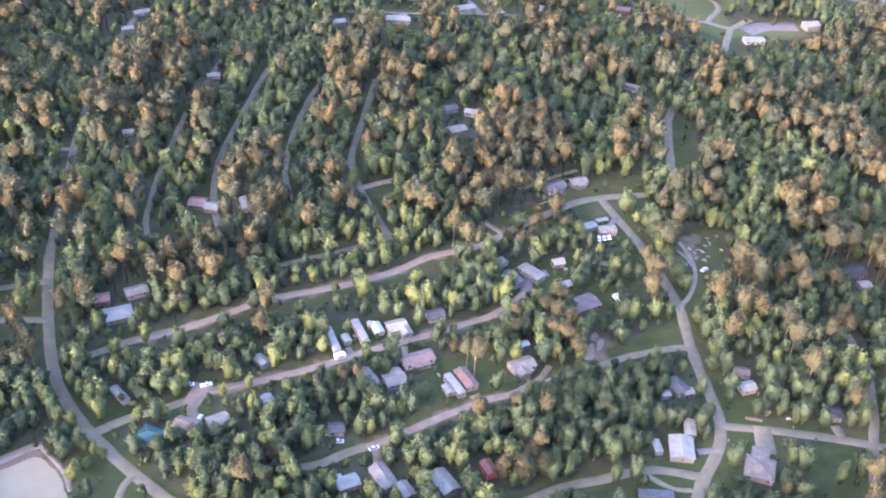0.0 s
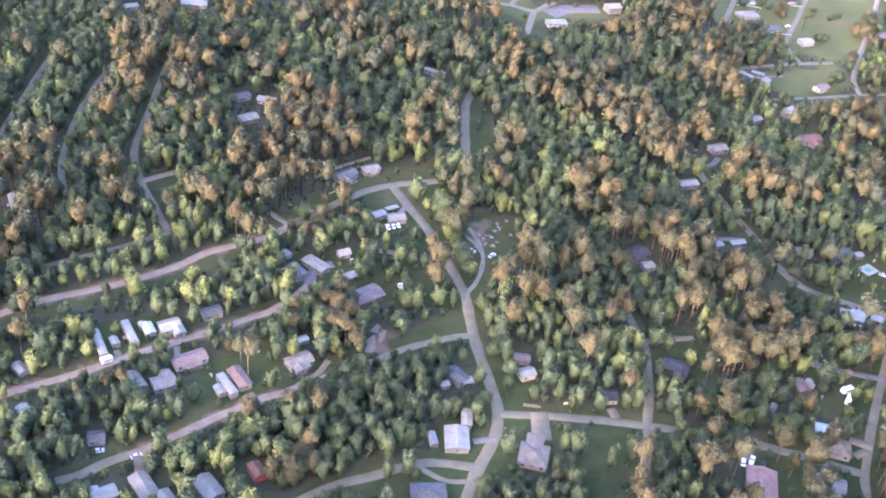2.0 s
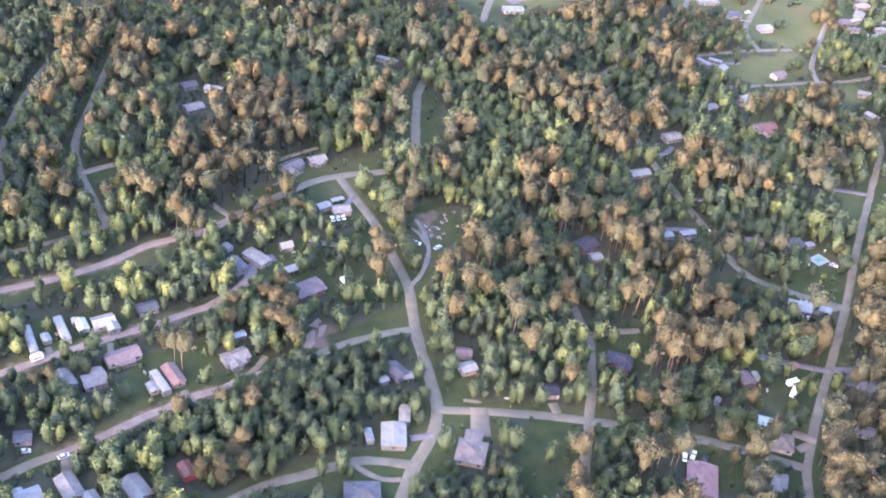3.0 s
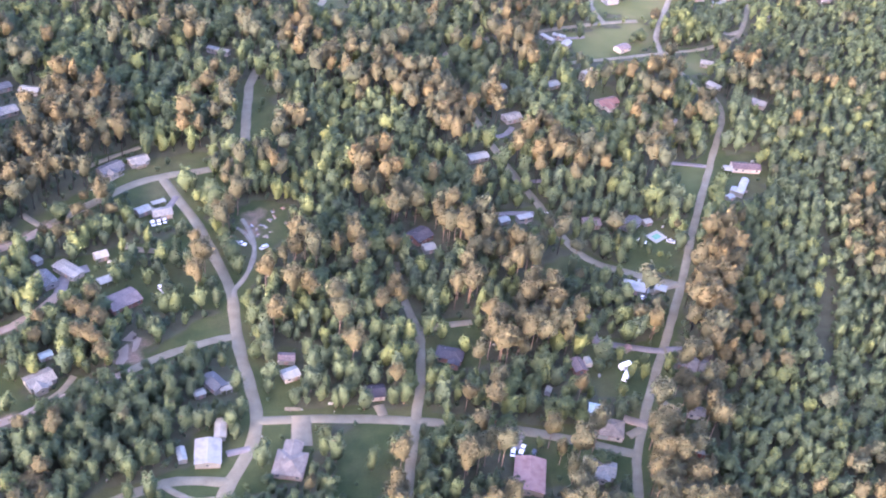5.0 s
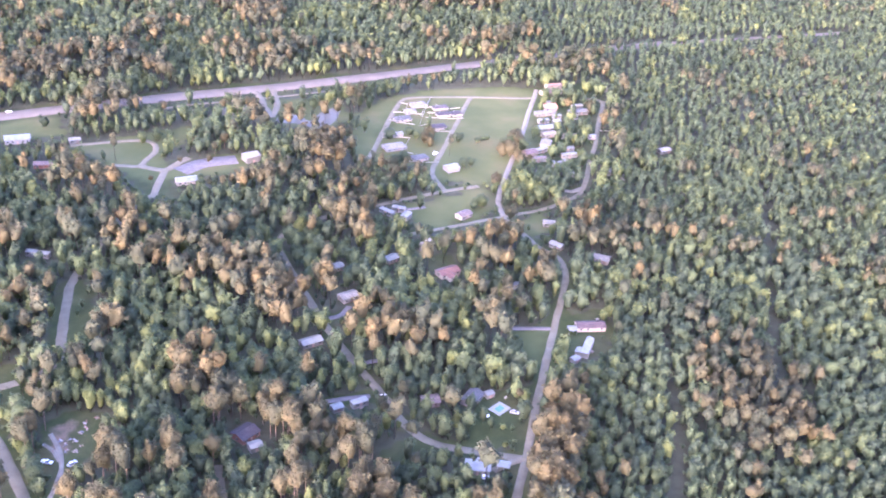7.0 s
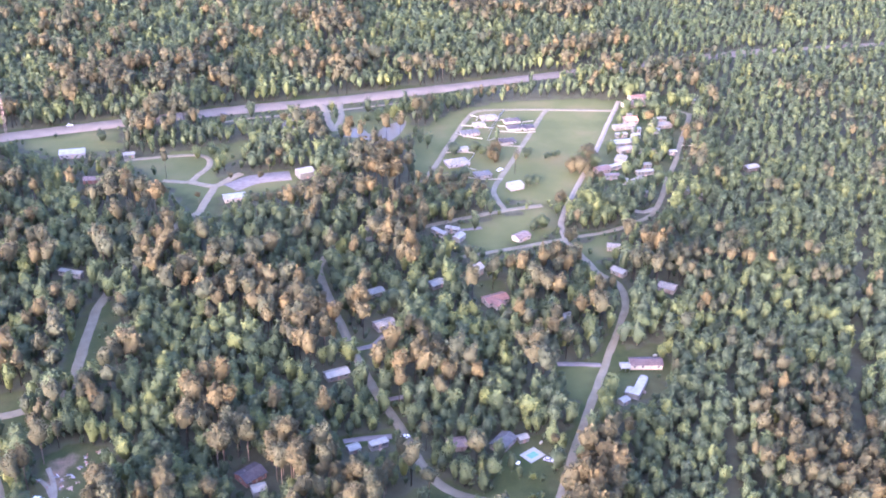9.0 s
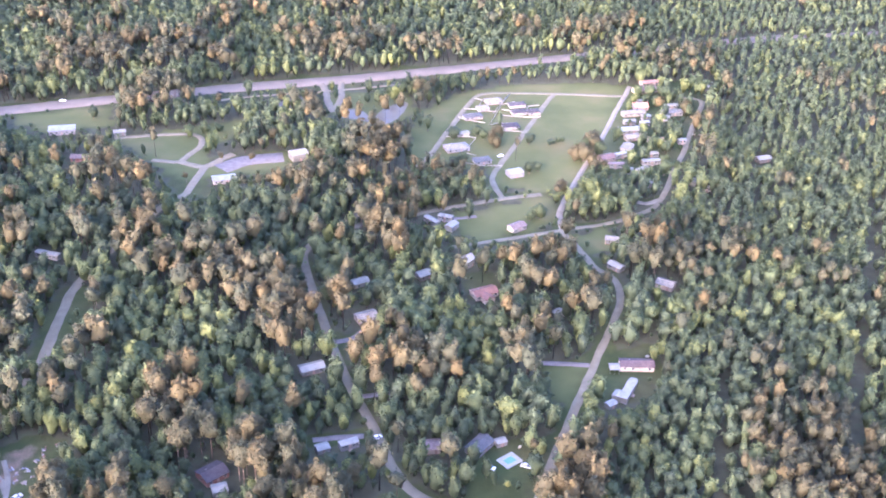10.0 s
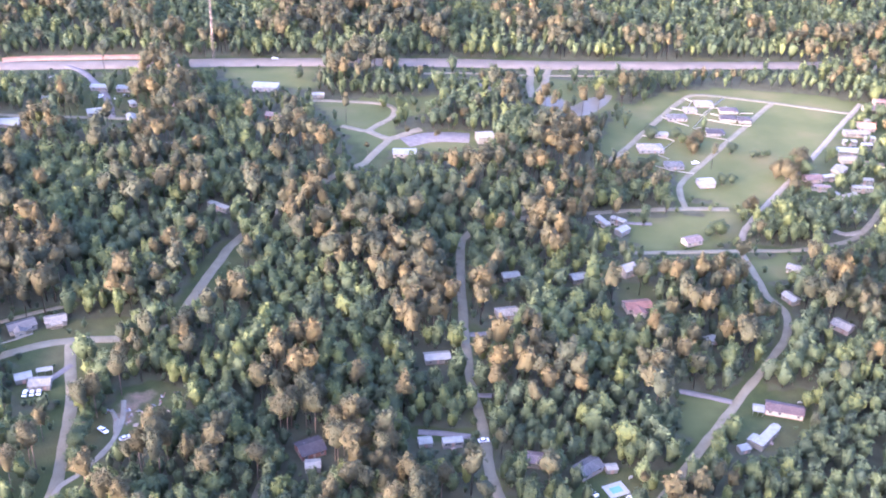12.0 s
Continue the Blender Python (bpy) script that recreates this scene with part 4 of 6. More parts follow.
house(67.5, 411.1, 33, 15.0, 11.0, "brown", "brick", "broad low house with a large dusty-brown roof", pitch=0.22)
house(43.9, 433.6, -44, 14.0, 7.0, "grey", "white", "white house with a flat grey roof edged in white", pitch=0.12)
house(35.0, 427.6, -55, 11.0, 7.0, "slate", "grey", "dark grey roofed house half hidden under trees")
house(57.1, 443.2, 25, 6.0, 5.0, "white", "white", "small white cottage with a steep roof", pitch=0.7)
carport(60.0, 425.5, 28, 6.5, 4.5, "white", "white metal carport beside a broad brown-roofed house")
shed(23.1, 303.0, -64, 7.6, 4.6, "red", "red", "weathered red barn at the edge of the woods", eave=3.0, name="barn", category="barn", room=7)
house(6.0, 294.0, -55, 12.5, 8.0, "white", "white", "long white metal-roofed workshop beside a dirt road", eave=3.2)
house(-17.4, 294.8, -58, 13.5, 7.4, "grey", "tan", "grey-brown shingled house with a concrete drive")
house(-31.0, 291.0, 28, 9.0, 6.5, "pale", "white", "pale-roofed house among trees", wing=(-3.0, 2.5, 4, 3.5))
house(-8.5, 289.0, -56, 8.0, 5.0, "white", "white", "small white-roofed house beside a shingled house")
house(-38.5, 319.5, 8, 6.5, 6.0, "slate", "grey", "small dark house beside a driveway")
house(101.2, 320.5, -93, 13.0, 10.5, "white", "white", "white house with a broad white metal roof near a road fork", pitch=0.2)
house(106.3, 332.0, -95, 9.5, 4.4, "white", "white", "narrow white metal-roofed wing building", name="annex", pitch=0.2)
shed(91.5, 321.0, -81, 6.7, 3.0, "pale", "white", "grey-white shed beside a white-roofed house")
carport(82.2, 483.5, 25, 6.5, 2.6, "white", "narrow white carport behind a grey-roofed house")
shed(75.2, 477.6, 30, 7.0, 5.0, "white", "white", "white-roofed garage behind a grey-roofed house", eave=2.5)
shed(29.8, 442.2, -50, 4.6, 3.2, "white", "grey", "small white-roofed shed beside a dirt road")
shed(240.9, 341.4, 60, 3.4, 2.4, "pale", "grey", "pale metal shed under bright trees")
shed(283.5, 363.9, 30, 3.2, 2.6, "pink", "tan", "small tan shed beside a gravel track")
house(104.8, 357.4, -55, 10.0, 6.8, "slate", "grey", "blue-grey roofed house hidden by trees")
shed(98.8, 352.5, 20, 4.2, 3.4, "white", "white", "small white shed beside a grey roof")
carport(109.0, 354.5, 10, 4.5, 4.0, "white", "small white carport beside a grey-roofed house")
house(131.2, 311.6, -16, 12.0, 13.0, "dust", "tan", "brown-grey shingled house with a gabled garage facing a wide concrete drive", pitch=0.28, wing=(-0.5, 7.0, 8, 6.5), hip=True)
house(87.8, 291.0, 0, 14.0, 12.0, "slate", "grey", "hip-roofed house with dark blue-grey shingles in a lawn", hip=True)
house(168.6, 346.5, 2, 7.5, 7.5, "navy", "cream", "small dark-roofed house with a cream front by a drive", garage=False)
shed(134.6, 369.6, -8, 7.0, 4.8, "brown", "white", "small brown-roofed cabin with a white wall under trees", eave=2.6, name="cabin", category="cabin")
house(135.2, 359.8, 20, 7.0, 6.0, "pale", "grey", "small cottage with a pale metal roof under trees")
house(203.5, 365.8, -21, 12.0, 8.0, "navy", "brick", "dark-roofed brick house with a pale porch under tall pines", wing=(2.5, -4.2, 5, 4.5), hip=True)
house(260.0, 317.5, -20, 12.0, 10.5, "tan", "cream", "tan hip-roofed house at a road corner", hip=True, garage=True)
# whole roof takes the pink of its sunlit slope as base colour
house(220.9, 296.8, -107, 18.0, 13.0, "pink", "tan", "large shed-like house with a pink metal roof", pitch=0.2)
house(249.2, 297.5, -22, 13.5, 8.5, "grey", "grey", "long grey house beside a corner lot", wing=(2, -3.5, 5, 5))
house(257.7, 354.1, -82, 8.0, 6.0, "brown", "brick", "small brown-roofed house in a yard")
shed(263.1, 357.0, -88, 4.0, 2.8, "pale", "cream", "small pale shed beside a brown-roofed house")
house(258.5, 328.0, -20, 8.0, 5.5, "green", "grey", "grey-green roofed outbuilding behind a corner house")

house(312.0, 349.5, -29, 19.0, 8.0, "dust", "brick", "long brown-roofed brick house under tall pines", porch=1.8, room=-6)
house(300.0, 322.9, -26, 7.5, 6.0, "dust", "cream", "small brown-roofed cottage behind trees", room=-4)
house(293.4, 303.5, -30, 9.0, 7.0, "white", "red", "white metal-roofed house with red walls", room=-4)

# along the ridge road
house(301.5, 404.0, -20, 12.0, 8.0, "white", "white", "white house with a bright metal roof beside a road junction", wing=(2.5, 2.5, 5, 5), pitch=0.2, room=5)
carport(313.5, 402.5, -30, 5.5, 4.5, "pale", "pale metal carport beside a white house")
house(315.9, 453.7, 44, 12.0, 8.0, "slate", "grey", "house with a dark slate-grey gabled roof")
shed(325.4, 455.5, 17, 4.6, 3.6, "white", "white", "white-roofed garden shed near a pool")
mobile_home(390.4, 483.0, 54, 16.0, 5.0, "white", "white mobile home with white porch roofs on a lawn", room=8)
shed(385.0, 481.0, 54, 5.0, 3.6, "white", "white", "white porch annex against a mobile home", eave=2.4, room=5)
shed(394.5, 489.0, 54, 5.0, 3.4, "white", "white", "white porch annex against a mobile home", eave=2.4, room=5)
shed(380.1, 475.0, 26, 4.8, 3.6, "white", "white", "small white-roofed shed on a lawn", room=5)
house(401.0, 502.7, -9, 17.0, 7.5, "maroon", "cream", "long low brick house with a dark maroon-brown roof beside the road", room=4)
carport(389.8, 501.5, -9, 4.5, 5.0, "white", "white-fronted carport at the end of a long brown house")
house(342.0, 574.5, 18, 14.0, 8.6, "red", "cream", "house with a dull rust-brown roof and a cream front wing", wing=(-1.0, -5.5, 6, 5.5), room=4)
house(278.9, 558.5, 19, 11.0, 8.0, "grey", "grey", "lilac-grey shingled house beside a wooded road")
house(249.5, 518.0, 16, 12.0, 6.5, "white", "white", "long white-roofed house deep among trees", room=4)
shed(250.4, 460.9, 17, 5.5, 4.4, "white", "white", "white trailer-like shed beside a drive", room=5)
mobile_home(261.5, 461.9, 15, 8.6, 4.4, "white", "short white mobile home beside a wooded road", room=5)
house(205.4, 450.0, 34, 11.0, 10.0, "navy", "brick", "dark-roofed brick house deep in the woods", room=4)
shed(208.4, 440.5, 12, 6.0, 5.2, "white", "white", "white-roofed garage in front of a dark-roofed house", eave=2.5, room=5)
house(295.2, 455.8, -2, 9.0, 7.5, "brown", "tan", "brown-roofed house half hidden by trees")
house(279.2, 592.0, 20, 9.0, 6.0, "pale", "white", "pale-roofed house among trees")
house(313.6, 596.0, 25, 8.6, 6.5, "pale", "white", "pale-roofed cottage among trees")
house(338.4, 605.8, 41, 8.0, 7.0, "white", "white", "tall white house with a steep roof", eave=4.6, pitch=0.6)
house(375.1, 550.5, 28, 6.5, 5.0, "white", "grey", "small white-roofed house deep among trees")
house(419.2, 593.3, -56, 9.0, 5.5, "white", "white", "white curved-roof house beside the road bend")
house(426.0, 622.4, -21, 8.0, 6.0, "grey", "white", "small grey-white house on a lawn")
house(440.0, 572.0, -40, 10.0, 8.0, "grey", "tan", "grey house among trees near the road bend")
house(375.1, 643.5, 30, 10.5, 7.0, "brown", "cream", "tan house with a brown roof on an open field")
mobile_home(327.5, 656.5, -56, 11.2, 4.4, "white", "white mobile home at the edge of a field")
mobile_home(336.2, 659.5, -30, 9.0, 4.4, "white", "white mobile home at the edge of a field")
shed(337.9, 648.5, 49, 7.7, 5.0, "white", "white", "white metal garage at the edge of a field", eave=3.0)
shed(390.0, 715.0, 16, 9.5, 7.5, "white", "grey", "white-roofed metal barn in a green field", eave=3.0, name="barn", category="barn")

# fenced lots round the loop road
for x, y, turn, length, width, roof in ((401.5, 837.0, 8, 13, 8, "grey"), (391.0, 824.0, 10, 9, 7, "grey"), (380.8, 809.7, 10, 14, 8, "slate"), (417.2, 828.4, 6, 13, 7, "navy"), (415.3, 814.5, 6, 11, 7, "navy"), (426.0, 814.3, 6, 9, 7, "navy"),
                                        (404.0, 790.2, 6, 12, 8, "navy"), (360.0, 757.9, 10, 17, 11, "grey"), (368.6, 780.1, 10, 8, 5, "white"), (373.0, 736.1, 10, 12, 8, "slate")):
    house(x, y, turn, length, width, roof, "grey", "new house with %s roof on a fenced lot" % {"slate": "a dark slate", "navy": "a near-black", "grey": "a grey shingled", "white": "a white"}[roof], hip=roof != "white", eave=2.4, garage=roof == "navy")

# meadow and shops by the highway
shed(255.6, 753.4, 18, 10.5, 9.0, "white", "white", "tall white barn beside a gravel yard", eave=4.4, name="barn", category="barn")
house(208.5, 723.5, 8, 15.0, 8.5, "pale", "cream", "long pale-roofed building beside a gravel yard", pitch=0.25)
house(102.1, 808.5, 4, 18.0, 10.0, "white", "grey", "flat white-roofed shop near the highway", pitch=0.08, eave=3.6)
house(139.8, 801.8, 8, 8.0, 5.0, "white", "white", "small white house at the end of a meadow lane")
house(119.3, 763.3, -5, 13.0, 7.0, "brown", "brick", "brown-roofed house among trees near the meadow")
for x, y, turn, length, width, roof in ((-40.8, 797.5, 62, 8, 6, "white"), (-6.3, 787.9, 8, 13, 6, "pale"), (10.4, 789.1, 8, 11, 7, "white"), (35.4, 787.9, 24, 7, 7, "slate"),
                                        (58.8, 758.1, -24, 8, 5, "white"), (48, 770.9, 4, 4, 3, "white"), (23.7, 765.5, -50, 6, 4, "pale"), (-40.3, 724.7, 18, 11, 7, "pale"), (65.9, 709.5, 20, 4, 3, "white"), (-34, 762.2, 10, 7, 5, "grey")):
    house(x, y, turn, length, width, roof, "grey", "low grey building with a %s roof behind the highway" % roof, pitch=0.15)
mobile_home(116.2, 639.0, -26, 14.4, 4.4, "white", "white mobile home in a small gap of the woods", room=6)

# houses on the north road and the western lanes
house(58.7, 513.8, 38, 13.0, 7.5, "slate", "white", "white house with a dark roof above a sloping lawn", wing=(-2, -4, 5, 4.5), porch=1.5)
house(72.0, 520.5, 27, 10.0, 7.0, "grey", "white", "white house with a grey roof above a sloping lawn", porch=1.5)
house(84.0, 474.6, 14, 9.5, 7.0, "grey", "white", "grey-roofed house with cars beside a road")
house(-144.1, 382.9, 26, 13.0, 10.0, "pale", "white", "white hip-roofed house among trees", hip=True)
house(-140.5, 400.0, 31, 10.5, 7.0, "grey", "grey", "grey-roofed house among trees")
house(-154.6, 392.9, 18, 7.5, 7.0, "pink", "brick", "faded pink roofed house among trees")
house(-128.5, 476.5, -4, 9.0, 9.0, "pink", "white", "house with a faded pink roof beside a lane")
house(-120.5, 473.5, -4, 7.5, 7.5, "white", "white", "white-roofed building against a pink-roofed house")
mobile_home(-104.6, 478.3, -70, 12.4, 4.6, "white", "white mobile home beside a wooded lane")
house(-111.0, 309.4, -21, 10.5, 8.5, "teal", "grey", "house with a teal metal roof under trees", hip=True)
house(-98.5, 316.4, -16, 9.5, 7.0, "tan", "brick", "brown-roofed house beside a pale drive")
house(-86.3, 319.5, 32, 9.0, 7.5, "grey", "grey", "blue-grey roofed house under trees")
shed(-129.4, 331.9, -45, 10.5, 3.4, "pale", "grey", "narrow grey boat-shaped shed on a lawn")
shed(-75.3, 358.2, -43, 7.0, 4.5, "pale", "grey", "pale-roofed shed under trees")
house(-67.8, 332.4, -57, 8.0, 4.5, "white", "white", "small white-roofed trailer house among trees")
for x, y, turn, length, width, roof in ((3.7, 570.2, 31, 11, 8, "grey"), (-1.1, 595.8, 31, 9, 7, "slate"), (13.3, 592.5, -13, 11, 6, "white"), (-219.8, 679.7, 30, 8, 5, "white"), (-217.4, 707.2, 32, 12, 6, "white"),
                                        (-81.6, 712.0, 22, 9, 6, "white"), (-41.1, 722.0, -3, 18, 8, "pale"), (5.9, 749.0, 26, 13, 8, "pale"), (31.2, 742.8, -57, 11, 6, "white"), (-183, 544, 20, 6, 4.5, "white"), (-150, 620, 20, 8, 5, "white")):
    house(x, y, turn, length, width, roof, "white", "%s-roofed house in a gap of the western woods" % roof, room=5)

# mobile home park beside the sandy road
# orange and pink here hold the sunlight that falls on these roofs
for x, y, turn, length, width, roof in ((506.6, 817.2, 2, 11, 10, "orange"), (521.4, 849.5, 14, 20, 9, "pink"), (529.2, 863.3, 8, 15, 6, "pink"), (455.5, 731.7, 18, 11, 8, "rust")):
    house(x, y, turn, length, width, roof, "tan", "sunlit house with a faded %s roof in a mobile home park" % roof, room=0.3)
for x, y, turn, length, width, roof in ((485.8, 775.4, 4, 16, 7, "pale"), (483.8, 763.0, 14, 12, 7, "grey"), (474.4, 746.2, 58, 11, 8, "grey"), (526.0, 803.5, 4, 17, 7, "grey"), (497.6, 804.8, 6, 18, 6, "grey")):
    house(x, y, turn, length, width, roof, "white", "low %s-roofed house among mobile homes" % roof, pitch=0.2, room=0.3)
for x, y, turn, length, roof in ((530.3, 815.7, 0, 10, "white"), (504.6, 797.1, 8, 7, "pale"), (490.1, 789.6, 4, 9, "white"), (517.1, 794.5, -14, 9, "pale"), (500.2, 786.4, 4, 7, "pale"), (498.6, 757.8, -8, 14, "tan"),
                                 (466.5, 735.6, 22, 10, "white"), (486.7, 734.3, 4, 11, "white"), (483.5, 723.4, 2, 13, "pale"), (457.8, 720.6, -4, 13, "rust"), (473.3, 711.6, 30, 10, "grey"), (465.1, 711.1, 60, 5, "white"),
                                 (471.2, 690.7, 0, 4.5, "white"), (515.7, 753.7, 0, 6, "pale"), (500.4, 691.1, 60, 7, "white"), (505.7, 681.6, -20, 7, "pale"), (568.4, 849.8, -4, 10, "white"), (511.5, 826.0, 4, 8, "pale")):
    mobile_home(x, y, turn, length, 4.2, roof, "%s mobile home in a crowded park" % {"white": "white", "pale": "pale grey", "tan": "tan-roofed", "rust": "rusty-roofed", "grey": "grey-roofed"}[roof], room=0.3)
house(670.4, 573.0, -25, 17.0, 8.0, "white", "grey", "white-roofed building in a clearing beyond the woods", pitch=0.15, room=6)
house(648.5, 564.7, 20, 9.0, 7.0, "pink", "tan", "pink-roofed house at the edge of a far clearing", room=4)
house(654.0, 526.6, 30, 8.0, 6.0, "pink", "white", "small pink-roofed house in a far clearing", room=5)
shed(647.5, 532.5, 60, 4.0, 3.0, "white", "white", "small white shed in a far clearing", room=4)
house(614.0, 484.0, 35, 9.0, 6.0, "white", "white", "white-roofed house between far trees", room=5)
house(435.3, 289.6, -18, 12.0, 7.5, "white", "white", "white metal-roofed house on a lawn below the woods", pitch=0.2, room=5)
house(560, 720, 10, 10, 6, "white", "white", "white-roofed house in a clearing beyond the woods", room=4)

# ---------------------------------------------------------------- water, tower, fences, cars
sheet("pond_water", [(283.3, 820.0), (290.0, 831.1), (302.5, 833.5), (310.3, 819.1), (322.0, 834.1), (337.9, 844.2), (336.7, 831.9), (325.5, 810.5), (312.1, 803.3), (300.7, 813.5)], 0.06, POND, "dark still pond reflecting trees", "pond")
sheet("pond_water_2", [(244.3, 850.3), (266.0, 859.8), (268.9, 839.3), (251.4, 834.0)], 0.06, POND, "dark still pond beside the highway", "pond")
for corners in ([(66, 374), (67, 381), (70, 385), (71, 379), (69, 373)], [(72, 380), (73, 390), (76, 389), (75, 383)], [(68, 388), (72, 394), (74, 392), (72, 387)]):
    sheet("bare_ground", corners, 0.05, DIRT_ROAD, "pale bare sandy earth at the edge of a yard", "ground", 1.6)
sheet("pit_water", [(-178, 268), (-172, 279), (-167, 285.8), (-163.7, 288.6), (-161, 289.8), (-158.4, 292.0), (-155.6, 294.8), (-153.3, 296.3), (-150.5, 296), (-148.4, 294.6), (-145.6, 291.9), (-143.0, 290.3), (-141.2, 287.6), (-138.6, 284.8), (-136.6, 280.6), (-134.1, 276.9), (-131, 268), (-150, 255)], 0.08, PIT_WATER, "pale beige water in a sand pit", "pond")


def car(x, y, turn, colour, label, pickup=False):
    """A parked car: body, cabin, glass and four wheels."""
    thing = standing("pickup_truck" if pickup else "car", x, y, turn, label, "truck" if pickup else "car")
    s = 1.15 if pickup else 1.0
    low = [(-2.2 * s, 0.35), (2.2 * s, 0.35), (2.25 * s, 0.7), (2.1 * s, 0.95), (-2.1 * s, 1.0), (-2.25 * s, 0.7)]
    part("body", prism(bmesh.new(), low, "y", -0.9, 0.9), PAINTS[colour], thing)
    top = [(-0.3, 0.98), (1.15, 0.96), (0.7, 1.65), (-0.1, 1.68)] if pickup else [(-1.7, 0.98), (1.15, 0.96), (0.5, 1.45), (-1.2, 1.48)]
    part("cabin_glass", prism(bmesh.new(), top, "y", -0.78, 0.78), GLASS, thing, "dark window glass")
    roof = [(top[3][0] - 0.05, 1.45 if not pickup else 1.66), (top[2][0] + 0.05, 1.43 if not pickup else 1.63), (top[2][0] - 0.05, 1.52 if not pickup else 1.73), (top[3][0] + 0.05, 1.55 if not pickup else 1.75)]
    part("roof", prism(bmesh.new(), roof, "y", -0.72, 0.72), PAINTS[colour], thing)
    for wx in (-1.35 * s, 1.35 * s):
        for wy in (-0.82, 0.82):
            w = part("wheel", None, None, thing, at=pose(wx, wy, 0.34, 90), shared=shared_mesh("wheel", wheel, RUBBER))
            part("rim", None, None, w, "steel rim", shared=shared_mesh("rim", lambda: wheel(0.2, 0.24, 8), STEEL))
    return thing


def wheel(radius=0.34, width=0.22, sides=12):
    bm = bmesh.new()
    bmesh.ops.create_cone(bm, cap_ends=True, segments=sides, radius1=radius, radius2=radius, depth=width)
    return bm


for x, y, turn, colour, label, pickup in (
        (-96, 342, 25, "white", "white pickup truck parked on a sandy drive", True), (-103, 341.5, 15, "white", "white car parked on a sandy drive", False), (-94.5, 322, 80, "silver", "silver car parked on a pale drive", False),
        (-23.5, 337.5, -50, "white", "white van-like car on a lawn", False), (-37, 314, 10, "silver", "silver car beside a small dark house", False), (218, 310.5, 70, "white", "white car before a pink-roofed building", False),
        (222, 311.5, 60, "white", "white pickup before a pink-roofed building", True), (226, 309.0, 55, "black", "dark car before a pink-roofed building", False), (215.0, 326, 20, "red", "red car in a wooded drive", False),
        (318, 441, -40, "white", "white car on a lawn near a pool", False),
        (333, 440, -30, "silver", "silver car on a lawn near a pool", False), (79.7, 468.6, 100, "white", "white car beside a grey-roofed house", False), (82.4, 469.6, 100, "white", "white car beside a grey-roofed house", False),
        (85.0, 470.6, 100, "white", "white car beside a grey-roofed house", False), (84.5, 416, 60, "white", "white car on the grass behind a house", False), (274, 466, 20, "white", "white car at the roadside", False),
        (120.1, 450.5, -30, "white", "white pickup truck in a scrap clearing", True), (130.5, 447, 40, "silver", "silver car in a scrap clearing", False), (303, 398, -20, "white", "white car beside a white house", False),
        (-22.5, 311.5, 30, "silver", "silver car beside a road", False), (95, 865.5, 11, "white", "white car on the highway", False), (205, 872.5, 11, "black", "dark car on the highway", False),
        (10, 775, 40, "white", "white car behind the shops", False), (14, 780, 20, "silver", "silver car behind the shops", False), (-2, 776, 70, "white", "white car behind the shops", False),
        (387, 744, 30, "white", "white car in a fenced lot", False), (292, 338, 70, "white", "white car at the roadside", False)):
    car(x, y, turn, colour, label, pickup)


def tower(x, y, tall):
    """A lattice radio mast: three legs, rungs and braces, and antennas at the top."""
    thing = standing("radio_tower", x, y, 10, "slender rusty lattice radio mast beside the highway", "tower")
    foot, head = 1.0, 0.5

    def corner(k, z):
        r = foot + (head - foot) * z / tall
        return Vector((r * math.cos(2.0944 * k), r * math.sin(2.0944 * k), z))

    def bar(bm, p, q, r):
        m = bmesh.ops.create_cone(bm, cap_ends=True, segments=5, radius1=r, radius2=r, depth=(q - p).length)
        bmesh.ops.transform(bm, verts=m["verts"], matrix=Matrix.Translation((p + q) / 2) @ (q - p).to_track_quat("Z", "Y").to_matrix().to_4x4())

    for k in range(3):
        bm = bmesh.new()
        bar(bm, corner(k, -0.1), corner(k, tall), 0.1)
        part("leg", bm, MAST, thing)
    steps = 16
    for n in range(steps):
        bm = bmesh.new()
        a, b = tall * n / steps, tall * (n + 1) / steps
        for k in range(3):
            bar(bm, corner(k, a), corner((k + 1) % 3, b), 0.05)
            bar(bm, corner(k, b), corner((k + 1) % 3, b), 0.05)
        part("brace", bm, MAST, thing)
    for k in range(3):
        p = corner(k, tall - 1) * 1.0
        part("antenna", boxed(p.x * 2.4 - 0.3, p.x * 2.4 + 0.3, p.y * 2.4 - 0.3, p.y * 2.4 + 0.3, tall - 3, tall + 0.6), TRIM, thing, "white panel antenna")
    part("platform", boxed(-1.9, 1.9, -1.9, 1.9, tall - 1.6, tall - 1.3), STEEL, thing)


MAST = worn("rusty_mast_paint", (0.13, 0.1, 0.085), (0.22, 0.17, 0.14), 2.0, 0.3, 0.7)
tower(52.3, 856, 52.0)


